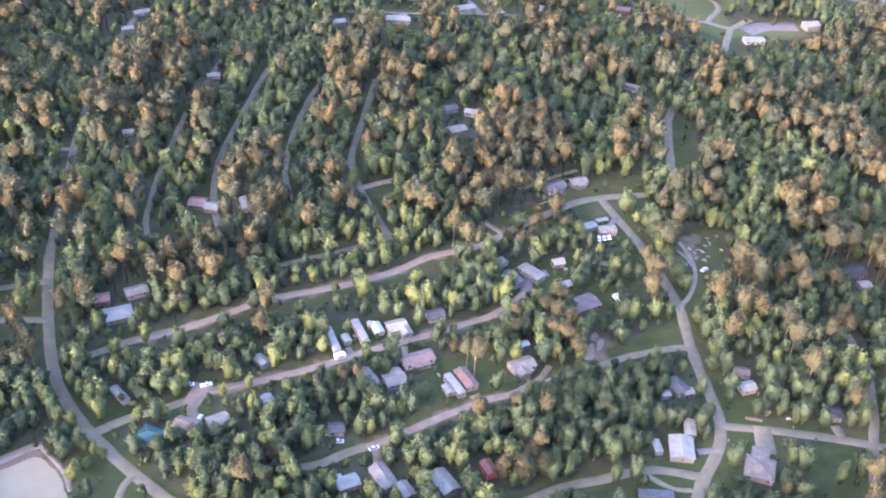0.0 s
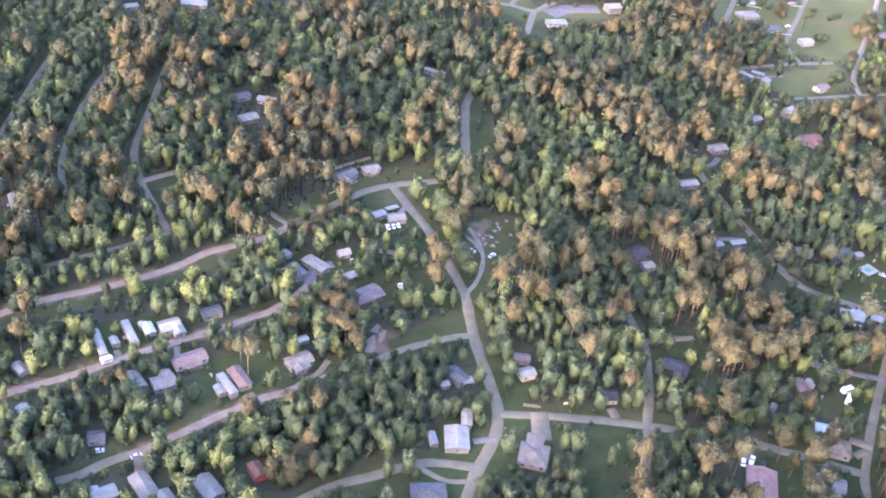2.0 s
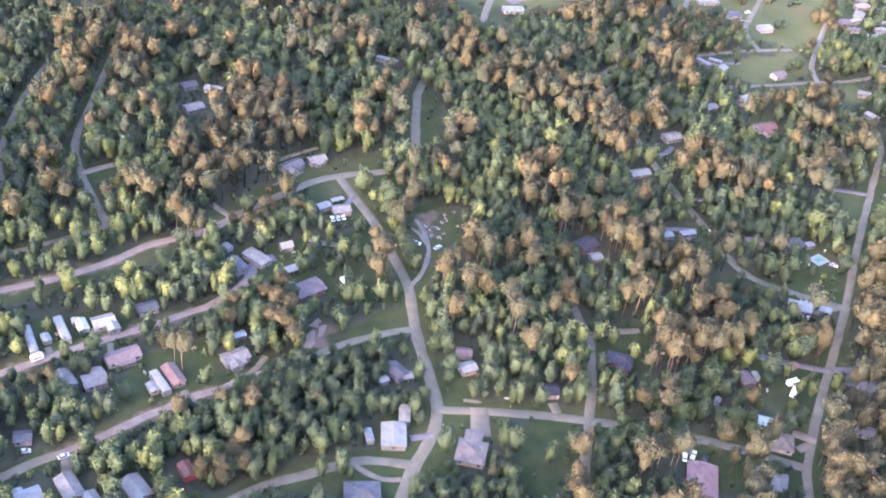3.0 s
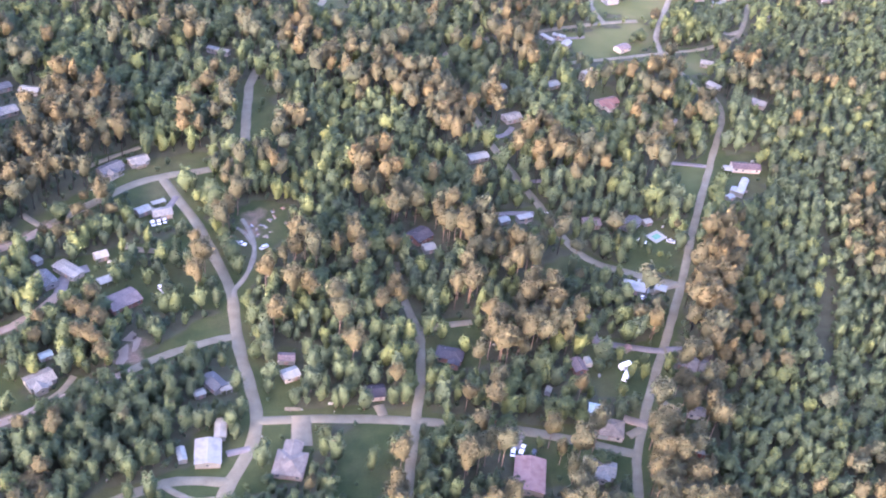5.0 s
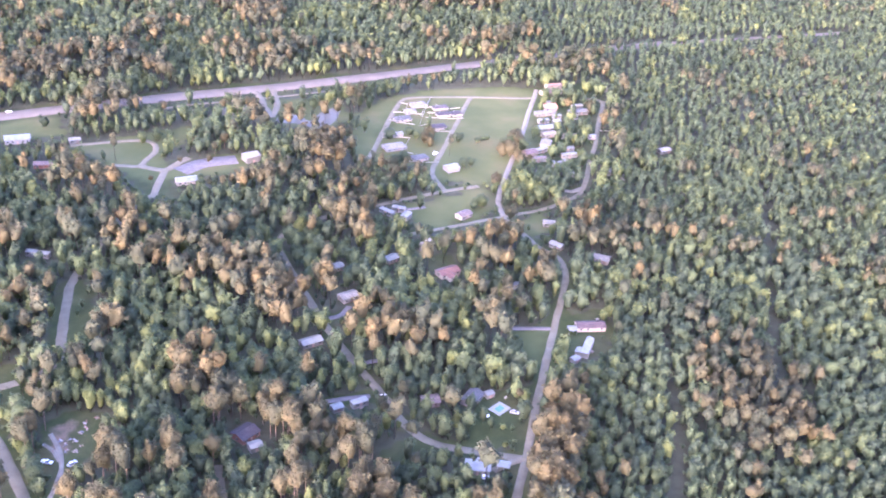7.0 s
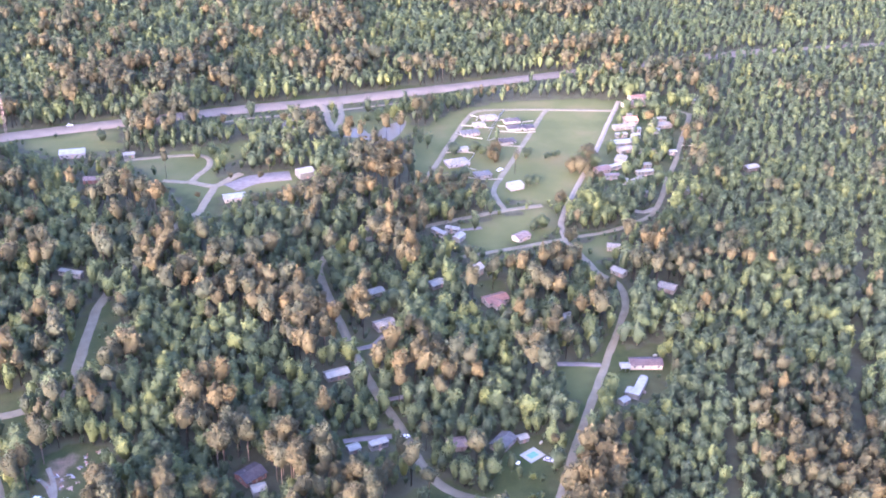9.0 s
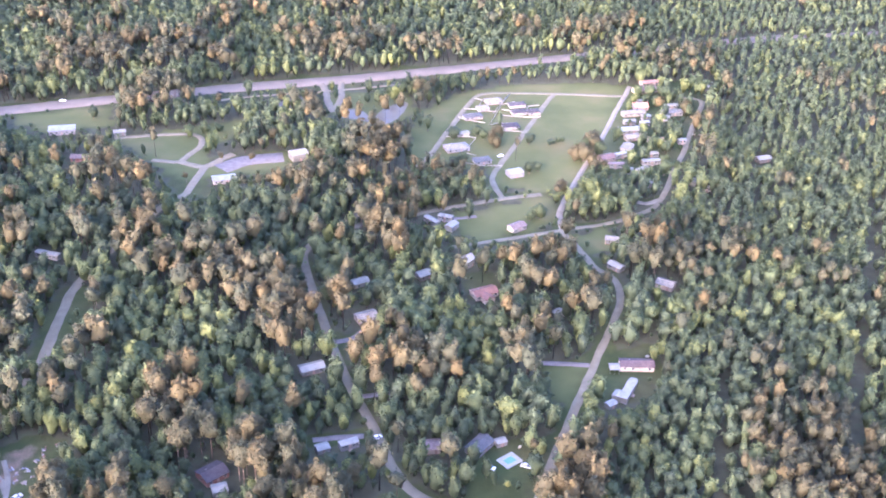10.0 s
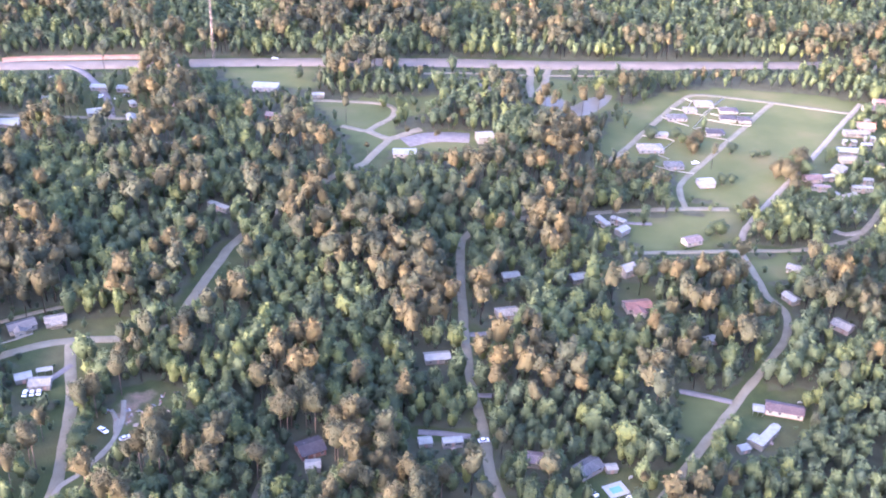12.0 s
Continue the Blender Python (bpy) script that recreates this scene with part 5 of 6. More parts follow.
def fence(points, label="white vinyl fence round a house lot"):
    """Posts and panels along a broken line."""
    thing = standing("fence", points[0][0], points[0][1], 0, label, "fence", "fences of the lots")
    base = Vector((*points[0], 0))
    for a, b in zip(points, points[1:]):
        a, b = Vector((*a, 0)) - base, Vector((*b, 0)) - base
        n = max(1, round((b - a).length / 4))
        for k in range(n):
            p, q = a.lerp(b, k / n), a.lerp(b, (k + 1) / n)
            m = pose(p.x, p.y, 0, 0, 0, math.degrees(math.atan2(q.y - p.y, q.x - p.x)))
            part("post", None, None, thing, at=m, shared=shared_mesh("fence_post", lambda: boxed(-0.08, 0.08, -0.08, 0.08, -0.1, 0.95), TRIM))
            part("panel", None, None, thing, at=m @ Matrix.Diagonal(((q - p).length / 4, 1, 1, 1)), shared=shared_mesh("fence_panel", lambda: boxed(0.05, 3.95, -0.03, 0.03, 0.08, 0.85), TRIM))


fence([(417.9, 853.6), (408.0, 835.0), (399.2, 816.1), (390.5, 795.9)])
fence([(414.5, 849.0), (405.0, 831.5), (397.0, 815.5)])
fence([(378.0, 826.8), (385.0, 825.4), (400.5, 818.6)])
fence([(371.1, 811.8), (376.4, 806.0), (388.0, 799.8)])
fence([(391.7, 795.7), (395.5, 798.6), (401.2, 797.7)])
fence([(400.8, 812.7), (418.6, 807.5), (430.0, 807.2)])
fence([(406.0, 832.0), (412.0, 834.6), (417.8, 836.8)])
fence([(405.0, 822.5), (412.5, 820.0)])
fence([(422.0, 819.5), (425.4, 827.4), (434.2, 828.9)])
fence([(392.7, 786.2), (411.1, 782.3)])
fence([(356.7, 778.6), (372.4, 776.8), (376.5, 774.3), (364.0, 751.9), (371.1, 746.5)])
fence([(362.0, 735.6), (371.0, 730.8), (384.7, 728.7)])
fence([(391.0, 834.0), (394.5, 842.0), (389.5, 846.0)])
fence([(528.9, 767.2), (543.9, 762.4)], "white fence beside a park road")
fence([(50.0, 497.4), (54.2, 500.9), (59.9, 505.7), (65.3, 511.0)], "long white porch fence before a dark-roofed house")


def camper(x, y, turn, length, label):
    """A towed caravan with rounded ends, a dark window band, wheels and a drawbar."""
    thing = standing("camper_trailer", x, y, turn, label, "caravan")
    h, r = 2.7, 0.5
    side = [(-length / 2, 0.6), (length / 2, 0.6), (length / 2, h - r), (length / 2 - r, h), (-length / 2 + r * 0.6, h), (-length / 2, h - r * 0.6)]
    part("shell", prism(bmesh.new(), side, "y", -1.15, 1.15), PAINTS["white"], thing)
    part("window_band", boxed(-length * 0.3, length * 0.3, -1.17, 1.17, 1.6, 2.1), GLASS, thing, "dark window glass")
    part("drawbar", boxed(length / 2, length / 2 + 1.1, -0.08, 0.08, 0.45, 0.6), STEEL, thing)
    for wy in (-1.0, 1.0):
        part("wheel", None, None, thing, at=pose(-0.2, wy, 0.34, 90), shared=shared_mesh("wheel", wheel, RUBBER))


camper(279.2, 353.2, 20, 6.0, "white camper trailer parked in a yard")
camper(277.8, 347.6, 55, 7.0, "white camper trailer parked beside another")
camper(-42.0, 364.5, 30, 5.0, "small white camper beside a dirt road")
camper(84.5, 418.5, 120, 5.0, "white camper on the grass behind a broad house")


def flatbed(x, y, turn):
    """A long low trailer bed on two wheels."""
    thing = standing("flatbed_trailer", x, y, turn, "long pale flatbed trailer lying on the road verge", "trailer")
    for k in range(5):
        part("plank", boxed(-3.2, 3.2, -0.95 + 0.38 * k, -0.6 + 0.38 * k, 0.5, 0.6), CONCRETE, thing)
    part("chassis", boxed(-3.0, 4.2, -0.15, 0.15, 0.36, 0.5), STEEL, thing)
    for wy in (-0.85, 0.85):
        part("wheel", None, None, thing, at=pose(-0.8, wy, 0.3, 90), shared=shared_mesh("wheel", wheel, RUBBER))


flatbed(134.7, 341.6, -8)


def tank(x, y, turn):
    """A white gas tank lying on two feet."""
    thing = standing("gas_tank", x, y, turn, "white gas tank lying on concrete feet in a yard", "tank")
    bm = bmesh.new()
    bmesh.ops.create_uvsphere(bm, u_segments=10, v_segments=8, radius=0.55, matrix=Matrix.Translation((0, 0, 0.9)) @ Matrix.Diagonal((2.2, 1, 1, 1)))
    part("vessel", bm, TRIM, thing)
    part("dome_cap", boxed(-0.18, 0.18, -0.18, 0.18, 1.4, 1.65, bevel=0.05), TRIM, thing)
    for fx in (-0.7, 0.7):
        part("foot", boxed(fx - 0.12, fx + 0.12, -0.4, 0.4, -0.05, 0.5), CONCRETE, thing)


for x, y, turn in ((-15, 344, 30), (1.5, 357, -60), (61, 440, 20), (150, 343, 0), (225, 372, 10), (333, 452, 40), (409, 510, 0), (266, 349, 70), (-118, 334, 20), (20, 372, 40)):
    tank(x, y, turn)


def scrap_pile():
    """Boards, sheets and blocks thrown together in the clearing."""
    rng = random.Random(4)
    for n in range(14):
        x, y = rng.uniform(117, 142), rng.uniform(455, 481)
        thing = standing("scrap_heap", x, y, rng.uniform(0, 180), "low heap of boards and scrap in a clearing", "scrap", "scrap heaps in the clearing")
        for k in range(rng.randint(3, 5)):
            a, b = rng.uniform(0.4, 1.4), rng.uniform(0.1, 0.5)
            m = pose(rng.uniform(-0.8, 0.8), rng.uniform(-0.8, 0.8), 0.12 * k, rng.uniform(-6, 6), rng.uniform(-6, 6), rng.uniform(0, 180))
            part("board", boxed(-a, a, -b, b, -0.06, 0.14), rng.choice((POLE_WOOD, STEEL, CONCRETE, DARK_TRIM, WALLS["brick"])), thing, at=m)


scrap_pile()


def pool(x, y, turn):
    thing = standing("swimming_pool", x, y, turn, "turquoise swimming pool in a white concrete deck", "pool", reach=9)
    bm = bmesh.new()
    for x0, x1, y0, y1 in ((-4.4, -2.4, -3.6, 3.6), (2.4, 4.4, -3.6, 3.6), (-2.4, 2.4, 1.7, 3.6), (-2.4, 2.4, -3.6, -1.7)):
        box(bm, x0, x1, y0, y1, -0.1, 0.25)
    part("deck", bm, TRIM, thing)
    part("water", boxed(-2.4, 2.4, -1.7, 1.7, -0.1, 0.16), POOL_WATER, thing, "turquoise pool water")


pool(327.1, 444.8, 30)


def mailbox(x, y, turn):
    """A small round-topped box on a post, with a flag and a flap."""
    thing = standing("mailbox", x, y, turn, "small white mailbox on a post beside a road", "mailbox", "mailboxes by the roads")
    part("post", boxed(-0.06, 0.06, -0.06, 0.06, -0.1, 1.05), POLE_WOOD, thing)
    arch = [(-0.16, 1.05), (0.16, 1.05)] + [(0.16 * math.cos(radians(a)), 1.22 + 0.16 * math.sin(radians(a))) for a in (0, 45, 90, 135, 180)]
    body = part("box", prism(bmesh.new(), arch, "x", -0.3, 0.3), TRIM, thing)
    part("flap", boxed(0.3, 0.32, -0.14, 0.14, 1.08, 1.34), TRIM, body)
    part("flag", boxed(-0.1, 0.0, 0.165, 0.18, 1.2, 1.45), PAINTS["red"], body, "small red flag")


for x, y, turn in ((-51.7, 369.3, 25), (-43.3, 353.7, 25), (150.8, 338.1, 95), (183.5, 356.5, 10), (121.8, 327.7, 0), (121.2, 307.5, 60), (24.7, 345.3, 30), (64.9, 311.8, 25), (-87.8, 349.8, 30)):
    mailbox(x, y, turn)

# ---------------------------------------------------------------- woods
def ball(level):
    """A ball of triangles: its corners, all one from the middle, and its faces."""
    bm = bmesh.new()
    bmesh.ops.create_icosphere(bm, subdivisions=level, radius=1.0)
    v, f = np.array([p.co[:] for p in bm.verts]), np.array([[p.index for p in q.verts] for q in bm.faces])
    bm.free()
    return v, f


BALLS = {n: ball(n) for n in (1, 2, 3)}


def outward(v, f):
    """Smooth normals of a mesh."""
    n = np.cross(v[f[:, 1]] - v[f[:, 0]], v[f[:, 2]] - v[f[:, 0]])
    total = np.zeros_like(v)
    for k in range(3):
        np.add.at(total, f[:, k], n)
    return total / (np.linalg.norm(total, axis=1, keepdims=True) + 1e-9)


def crown(rng, kind, level, lobes, tufts):
    """A crown for a tree of height 1: a lumpy dome that breaks into lobes, thatched with leafy twigs that make its surface and outline."""
    d, f = BALLS[level]
    way = rng.normal(size=(lobes, 3)) + (0, 0, 0.35)
    way /= np.linalg.norm(way, axis=1, keepdims=True)
    reach, out = rng.uniform(0.3, 0.52, lobes), rng.uniform(0.72, 1.12, lobes)

    def swell(p):
        near = np.arccos(np.clip(p @ way.T, -1, 1)) / reach
        r = 0.56 + (0.5 * np.exp(-near ** 2) * out).max(1)
        return r if kind == "pine" else np.maximum(r, np.clip(-1.1 * p[:, 2], 0, 0.95))

    if kind == "pine":
        wide, mid, tall, big = 0.205, 0.68, 0.30, 0.023
    else:
        wide, mid, tall, big = 0.275, 0.50, 0.46, 0.030
    lean = rng.normal(0, 0.03, 2)

    def shaped(p, r):
        v = np.stack([p[:, 0] * wide * r, p[:, 1] * wide * r, mid + p[:, 2] * tall * r], -1)
        v[:, :2] *= 1 - 0.06 * np.clip(p[:, 2:], 0, 1) - 0.12 * np.clip(-p[:, 2:], 0, 1)
        v[:, :2] += lean * (v[:, 2:] - 0.3)
        return v

    v = shaped(d, swell(d) * 0.9 + rng.uniform(-0.05, 0.05, len(d)))
    n = outward(v, f)
    # twigs lie about the surface, most of them on its upper parts
    p = rng.normal(size=(tufts * 3, 3)) + (0, 0, 0.3)
    p /= np.linalg.norm(p, axis=1, keepdims=True)
    r = swell(p)
    keep = np.argsort(rng.uniform(size=len(p)) / (r ** 2 * np.clip(p[:, 2] + 0.85, 0.1, 1.4)))[:tufts]
    p, r = p[keep], r[keep]
    at = shaped(p, r * rng.uniform(0.86, 1.12, tufts))
    e = 0.08
    side = np.cross(p, (0.3, 0.2, 0.9))
    side /= np.linalg.norm(side, axis=1, keepdims=True)
    over = np.cross(p, side)
    a, b = (shaped((p + e * q) / np.linalg.norm(p + e * q, axis=1, keepdims=True), swell((p + e * q) / np.linalg.norm(p + e * q, axis=1, keepdims=True))) for q in (side, over))
    here = shaped(p, r)
    up = np.cross(a - here, b - here)
    up *= np.sign((up * p).sum(1, keepdims=True))
    up /= np.linalg.norm(up, axis=1, keepdims=True) + 1e-9
    bent = up + rng.normal(size=(tufts, 3)) * 0.5 + (0, 0, 0.12)
    bent /= np.linalg.norm(bent, axis=1, keepdims=True)
    size = big * (150 / tufts) ** 0.4 * rng.uniform(0.6, 1.25, (tufts, 1))
    u = np.cross(bent, rng.normal(size=(tufts, 3)))
    u /= np.linalg.norm(u, axis=1, keepdims=True)
    w = np.cross(bent, u)
    twig = np.stack([at + size * (u * math.cos(t) + w * math.sin(t)) * 1.35 + bent * size * rng.uniform(-0.5, 0.5, (tufts, 1)) for t in (0, 2.1, 4.2)], 1)
    return (np.concatenate([v, twig.reshape(-1, 3)]), np.concatenate([f, np.arange(tufts * 3).reshape(-1, 3) + len(v)]),
            np.concatenate([n, np.repeat(bent, 3, 0)]))


def trunk(rng, kind, sides, limbs=0):
    """A tapered stem for a tree of height 1, with limbs."""
    thick = 0.011 if kind == "pine" else 0.018
    top = 0.9 if kind == "pine" else 0.7
    parts = [((0, 0, -0.01), (rng.normal() * 0.012, rng.normal() * 0.012, top), thick, thick * 0.25)]
    for _ in range(limbs):
        z, a = rng.uniform(0.45 if kind == "pine" else 0.25, 0.75), rng.uniform(0, 6.3)
        r = 0.1 if kind == "pine" else 0.17
        parts.append(((0, 0, z), (r * math.cos(a), r * math.sin(a), z + rng.uniform(0.02, 0.12)), thick * 0.5, thick * 0.15))
    vs, fs = [], []
    for p, q, r0, r1 in parts:
        p, q = np.array(p), np.array(q)
        u = np.cross(q - p, (0.3, 1, 0.1))
        u /= np.linalg.norm(u)
        w = np.cross(q - p, u)
        w /= np.linalg.norm(w)
        base = len(vs)
        for c, r in ((p, r0), (q, r1)):
            vs += [c + r * (math.cos(k * 6.2832 / sides) * u + math.sin(k * 6.2832 / sides) * w) for k in range(sides)]
        for k in range(sides):
            j = (k + 1) % sides
            fs += [(base + k, base + sides + j, base + j), (base + k, base + sides + k, base + sides + j)]
    return np.array(vs), np.array(fs)


def mesh_from(name, verts, faces, mats, index=None, tint=None, normals=None):
    mesh = bpy.data.meshes.new(name)
    mesh.vertices.add(len(verts))
    mesh.vertices.foreach_set("co", verts.astype(np.float32).ravel())
    mesh.loops.add(faces.size)
    mesh.loops.foreach_set("vertex_index", faces.astype(np.int32).ravel())
    mesh.polygons.add(len(faces))
    mesh.polygons.foreach_set("loop_start", np.arange(0, faces.size, 3, dtype=np.int32))
    if index is not None:
        mesh.polygons.foreach_set("material_index", index.astype(np.int32))
    mesh.polygons.foreach_set("use_smooth", np.ones(len(faces), bool))
    mesh.update(calc_edges=True)
    if tint is not None:
        mesh.attributes.new("tint", "FLOAT", "POINT").data.foreach_set("value", tint.astype(np.float32))
    if normals is not None:
        mesh.attributes.new("custom_normal", "FLOAT_VECTOR", "POINT").data.foreach_set("vector", normals.astype(np.float32).ravel())
    for m in mats:
        mesh.materials.append(m)
    return mesh


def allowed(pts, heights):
    """Trees keep off roads and houses; only low ones stand where tall ones would hide open ground, roads or houses from
    the camera. Gives the height that each may reach.
    """
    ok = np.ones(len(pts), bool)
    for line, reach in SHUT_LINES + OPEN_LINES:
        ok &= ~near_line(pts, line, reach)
    # the ground roughly under the camera when it looks at each tree
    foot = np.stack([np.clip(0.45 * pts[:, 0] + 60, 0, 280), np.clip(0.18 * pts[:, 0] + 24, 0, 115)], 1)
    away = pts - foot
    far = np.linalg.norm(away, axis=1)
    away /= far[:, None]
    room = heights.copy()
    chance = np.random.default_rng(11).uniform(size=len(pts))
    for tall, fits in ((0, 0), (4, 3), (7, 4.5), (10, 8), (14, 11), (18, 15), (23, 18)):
        # the ground that a top of this height covers in the camera's view
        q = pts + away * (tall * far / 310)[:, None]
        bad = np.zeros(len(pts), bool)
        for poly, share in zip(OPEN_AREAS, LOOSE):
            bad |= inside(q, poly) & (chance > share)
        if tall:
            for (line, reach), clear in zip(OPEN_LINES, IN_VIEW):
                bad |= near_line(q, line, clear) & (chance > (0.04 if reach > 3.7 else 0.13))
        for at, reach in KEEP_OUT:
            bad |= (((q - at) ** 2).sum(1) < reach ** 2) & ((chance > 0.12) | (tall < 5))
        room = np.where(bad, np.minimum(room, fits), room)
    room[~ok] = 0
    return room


def rows_of_trees(rng, step, where):
    """Places for trees, loosely in rows; where: which distances from a point under the camera's path they fill."""
    gx, gy = np.meshgrid(np.arange(-380, 1120, step), np.arange(245, 1310, step * 0.9))
    gx[1::2] += step / 2
    pts = np.stack([gx.ravel(), gy.ravel()], 1) + rng.uniform(-0.31, 0.31, (gx.size, 2)) * step
    return pts[where(np.linalg.norm(pts - (150, 50), axis=1))]


RIDGE = np.array([(258, 272), (292, 349), (328, 411), (360, 469), (401, 540), (415, 583), (430, 640), (480, 680), (532, 788), (560, 840)])


def ridge_at(y):
    """How far east the ridge road runs at that y."""
    return np.interp(y, RIDGE[:, 1], RIDGE[:, 0])


def beyond_ridge(pts):
    return pts[pts[:, 0] > ridge_at(pts[:, 1]) + 26]


BROAD_ONLY = ([(15, 290), (110, 300), (112, 345), (60, 350), (15, 325)],
              [(-190, 300), (-150, 372), (-80, 432), (-20, 462), (30, 478), (40, 440), (20, 395), (-40, 355), (-130, 300)],
              [(58, 398), (112, 388), (118, 440), (106, 470), (92, 488), (62, 472), (44, 445)],
              [(400, 645), (430, 650), (500, 715), (520, 770), (540, 830), (520, 850), (500, 810), (450, 740)])
GROVES = []          # thick woods: their outline, spacing, least and greatest height, and the share of pines


def grove(corners, spacing=5.5, least=9.0, most=15.0, pines=0.2):
    GROVES.append((np.array(corners), spacing, least, most, pines))


def grove_trees(rng):
    """Places, heights and kinds of the trees of the groves, off the paved ground and the houses."""
    made = []
    for poly, spacing, least, most, pines in GROVES:
        lo, hi = poly.min(0), poly.max(0)
        p = np.stack(np.meshgrid(np.arange(lo[0], hi[0], spacing), np.arange(lo[1], hi[1], spacing)), -1).reshape(-1, 2)
        p = p + rng.uniform(-0.35, 0.35, p.shape) * spacing
        p = p[inside(p, poly)]
        ok = np.ones(len(p), bool)
        for line, reach in OPEN_LINES + SHUT_LINES:
            ok &= ~near_line(p, line, reach)
        for at, reach in KEEP_OUT:
            ok &= ((p - at) ** 2).sum(1) > reach ** 2
        p = p[ok]
        pine = rng.uniform(size=len(p)) < pines
        made.append((p, rng.uniform(least, most, len(p)) * np.where(pine, 1.3, 1.0), pine))
    return [np.concatenate(v) for v in zip(*made)]


grove([(28, 336), (46, 348), (66, 360), (78, 358), (82, 348), (60, 338), (42, 326), (24, 326)], 5.5, 10, 15, 0.2)
grove([(-2, 322), (24, 336), (42, 326), (60, 336), (84, 350), (92, 340), (86, 326), (60, 316), (40, 306), (14, 306)], 7.2, 7, 14, 0.06)
grove([(409, 655), (428, 650), (445, 657), (462, 668), (484, 700), (470, 702), (455, 703), (440, 708), (428, 694), (416, 676)], 6.0, 8, 12, 0.0)
grove([(300, 668), (303, 706), (326, 730), (352, 724), (365, 696), (362, 678), (340, 680), (322, 668)], 6.0, 9, 14, 0.5)
grove([(104, 506), (112, 517), (122, 530), (134, 533), (139, 512), (130, 497), (114, 490)], 5.5, 10, 14, 0.3)


def build_woods():
    rng = np.random.default_rng(5)
    step = 7.5
    reach = np.array([(-215, 250), (500, 262), (1080, 890), (1110, 1290), (620, 1300), (-20, 1300), (-210, 1010), (-375, 760)])
    pts = np.concatenate([rows_of_trees(rng, step, lambda d: d >= 455), rows_of_trees(rng, 6.2, lambda d: d < 455), beyond_ridge(rows_of_trees(rng, 9.0, lambda d: d < 800))])
    pts = pts[inside(pts, reach)]
    patch = np.array([noise.noise(Vector((x / 70, y / 70, 3))) + 0.6 * noise.noise(Vector((x / 22, y / 22, 9))) for x, y in pts])
    east = pts[:, 0] - ridge_at(pts[:, 1])
    patch += np.where((east > 0) & (east < 26), np.where(pts[:, 1] < 470, 0.55, -0.2), np.where(east >= 26, -0.34, 0.0)) + 0.75 * np.exp(-((pts - (450, 396)) ** 2).sum(1) / 40 ** 2) + 0.45 * np.exp(-((pts - (352, 290)) ** 2).sum(1) / 42 ** 2)
    patch += 0.4 * np.exp(-((pts - (172, 398)) ** 2).sum(1) / 32 ** 2)
    patch += np.where(pts[:, 1] > 925, -0.2, 0) - 0.36 * (pts[:, 1] < 350 + 0.25 * np.minimum(pts[:, 0], 100)) * (pts[:, 0] < 190)
    for yard in BROAD_ONLY:
        patch[inside(pts, np.array(yard))] -= 0.5
    pine = patch + rng.normal(0, 0.22, len(pts)) > 0.2
    south = np.stack(np.meshgrid(np.arange(-320, 560, 11.5), np.arange(-130, 246, 10.5)), -1).reshape(-1, 2) + 0.0
    south += rng.uniform(-4, 4, south.shape)
    pts, pine = np.concatenate([pts, south]), np.concatenate([pine, rng.uniform(size=len(south)) < 0.4])
    heights = np.where(pine, rng.uniform(18, 27, len(pts)), rng.uniform(10, 18, len(pts)))
    east = pts[:, 0] - ridge_at(pts[:, 1])
    heights = np.where(east > 26, heights * np.where(pine, 0.74, 0.84), heights)
    heights = np.where(~pine & (np.linalg.norm(pts - (150, 50), axis=1) < 455), heights * 0.88, heights)
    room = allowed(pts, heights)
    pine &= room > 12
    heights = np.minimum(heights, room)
    ok = heights > 2.9
    pts, pine, heights = pts[ok], pine[ok], heights[ok]
    more, tall, kinds = grove_trees(rng)
    pts, heights, pine = np.concatenate([pts, more]), np.concatenate([heights, tall]), np.concatenate([pine, kinds])
    light = np.array([noise.noise(Vector((x / 40, y / 40, 31))) for x, y in pts])
    tint = np.clip(0.4 + 0.5 * light + rng.normal(0, 0.34, len(pts)), 0, 1)
    tint = np.clip(tint - 0.12 * (pts[:, 0] - ridge_at(pts[:, 1]) > 26), 0, 1)
    near = np.linalg.norm((pts - (110, 320)) * (0.8, 1), axis=1)
    taken = np.zeros(len(pts), bool)
    low = rows_of_trees(rng, 8.0, lambda d: d < 660)
    low = low[inside(low, reach)]
    tall = rng.uniform(2.5, 6.5, len(low))
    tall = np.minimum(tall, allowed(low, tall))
    low, tall = low[tall > 2], tall[tall > 2]
    for is_pine, kind, name, label in ((True, "pine", "pine_tree", "tall pine tree with an open brown-green crown"), (False, "broad", "oak_tree", "leafy broadleaf tree with a full green crown")):
        order = np.nonzero(pine == is_pine)[0]
        order = order[np.argsort(near[order])][:290]
        taken[order] = True
        single_trees(rng, name, label, kind, pts[order], heights[order])
    for is_pine, kind, name, label in ((True, "pine", "pine_woods", "dense woods of tall pines with brown-green crowns"), (False, "broad", "broadleaf_woods", "dense woods of green broadleaf trees")):
        pick = np.nonzero((pine == is_pine) & ~taken)[0]
        joined(rng, name, label, kind, pts[pick], heights[pick], tint[pick])
    undergrowth(rng, low, tall)


LEAF = {"pine": PINE_LEAF, "broad": BROAD_LEAF}


def tree_meshes(rng, kind, variants, tints=(0.0, 0.75), leaf=None):
    made = []
    for _ in range(variants):
        v, f, n = crown(rng, kind, 2, 14, 430)
        c = mesh_from("crown", v, f, [LEAF[leaf or kind]], tint=np.full(len(v), rng.uniform(*tints)), normals=n)
        v, f = trunk(rng, kind, 7, 5)
        made.append((mesh_from("trunk", v, f, [BARK]), c))
    return made


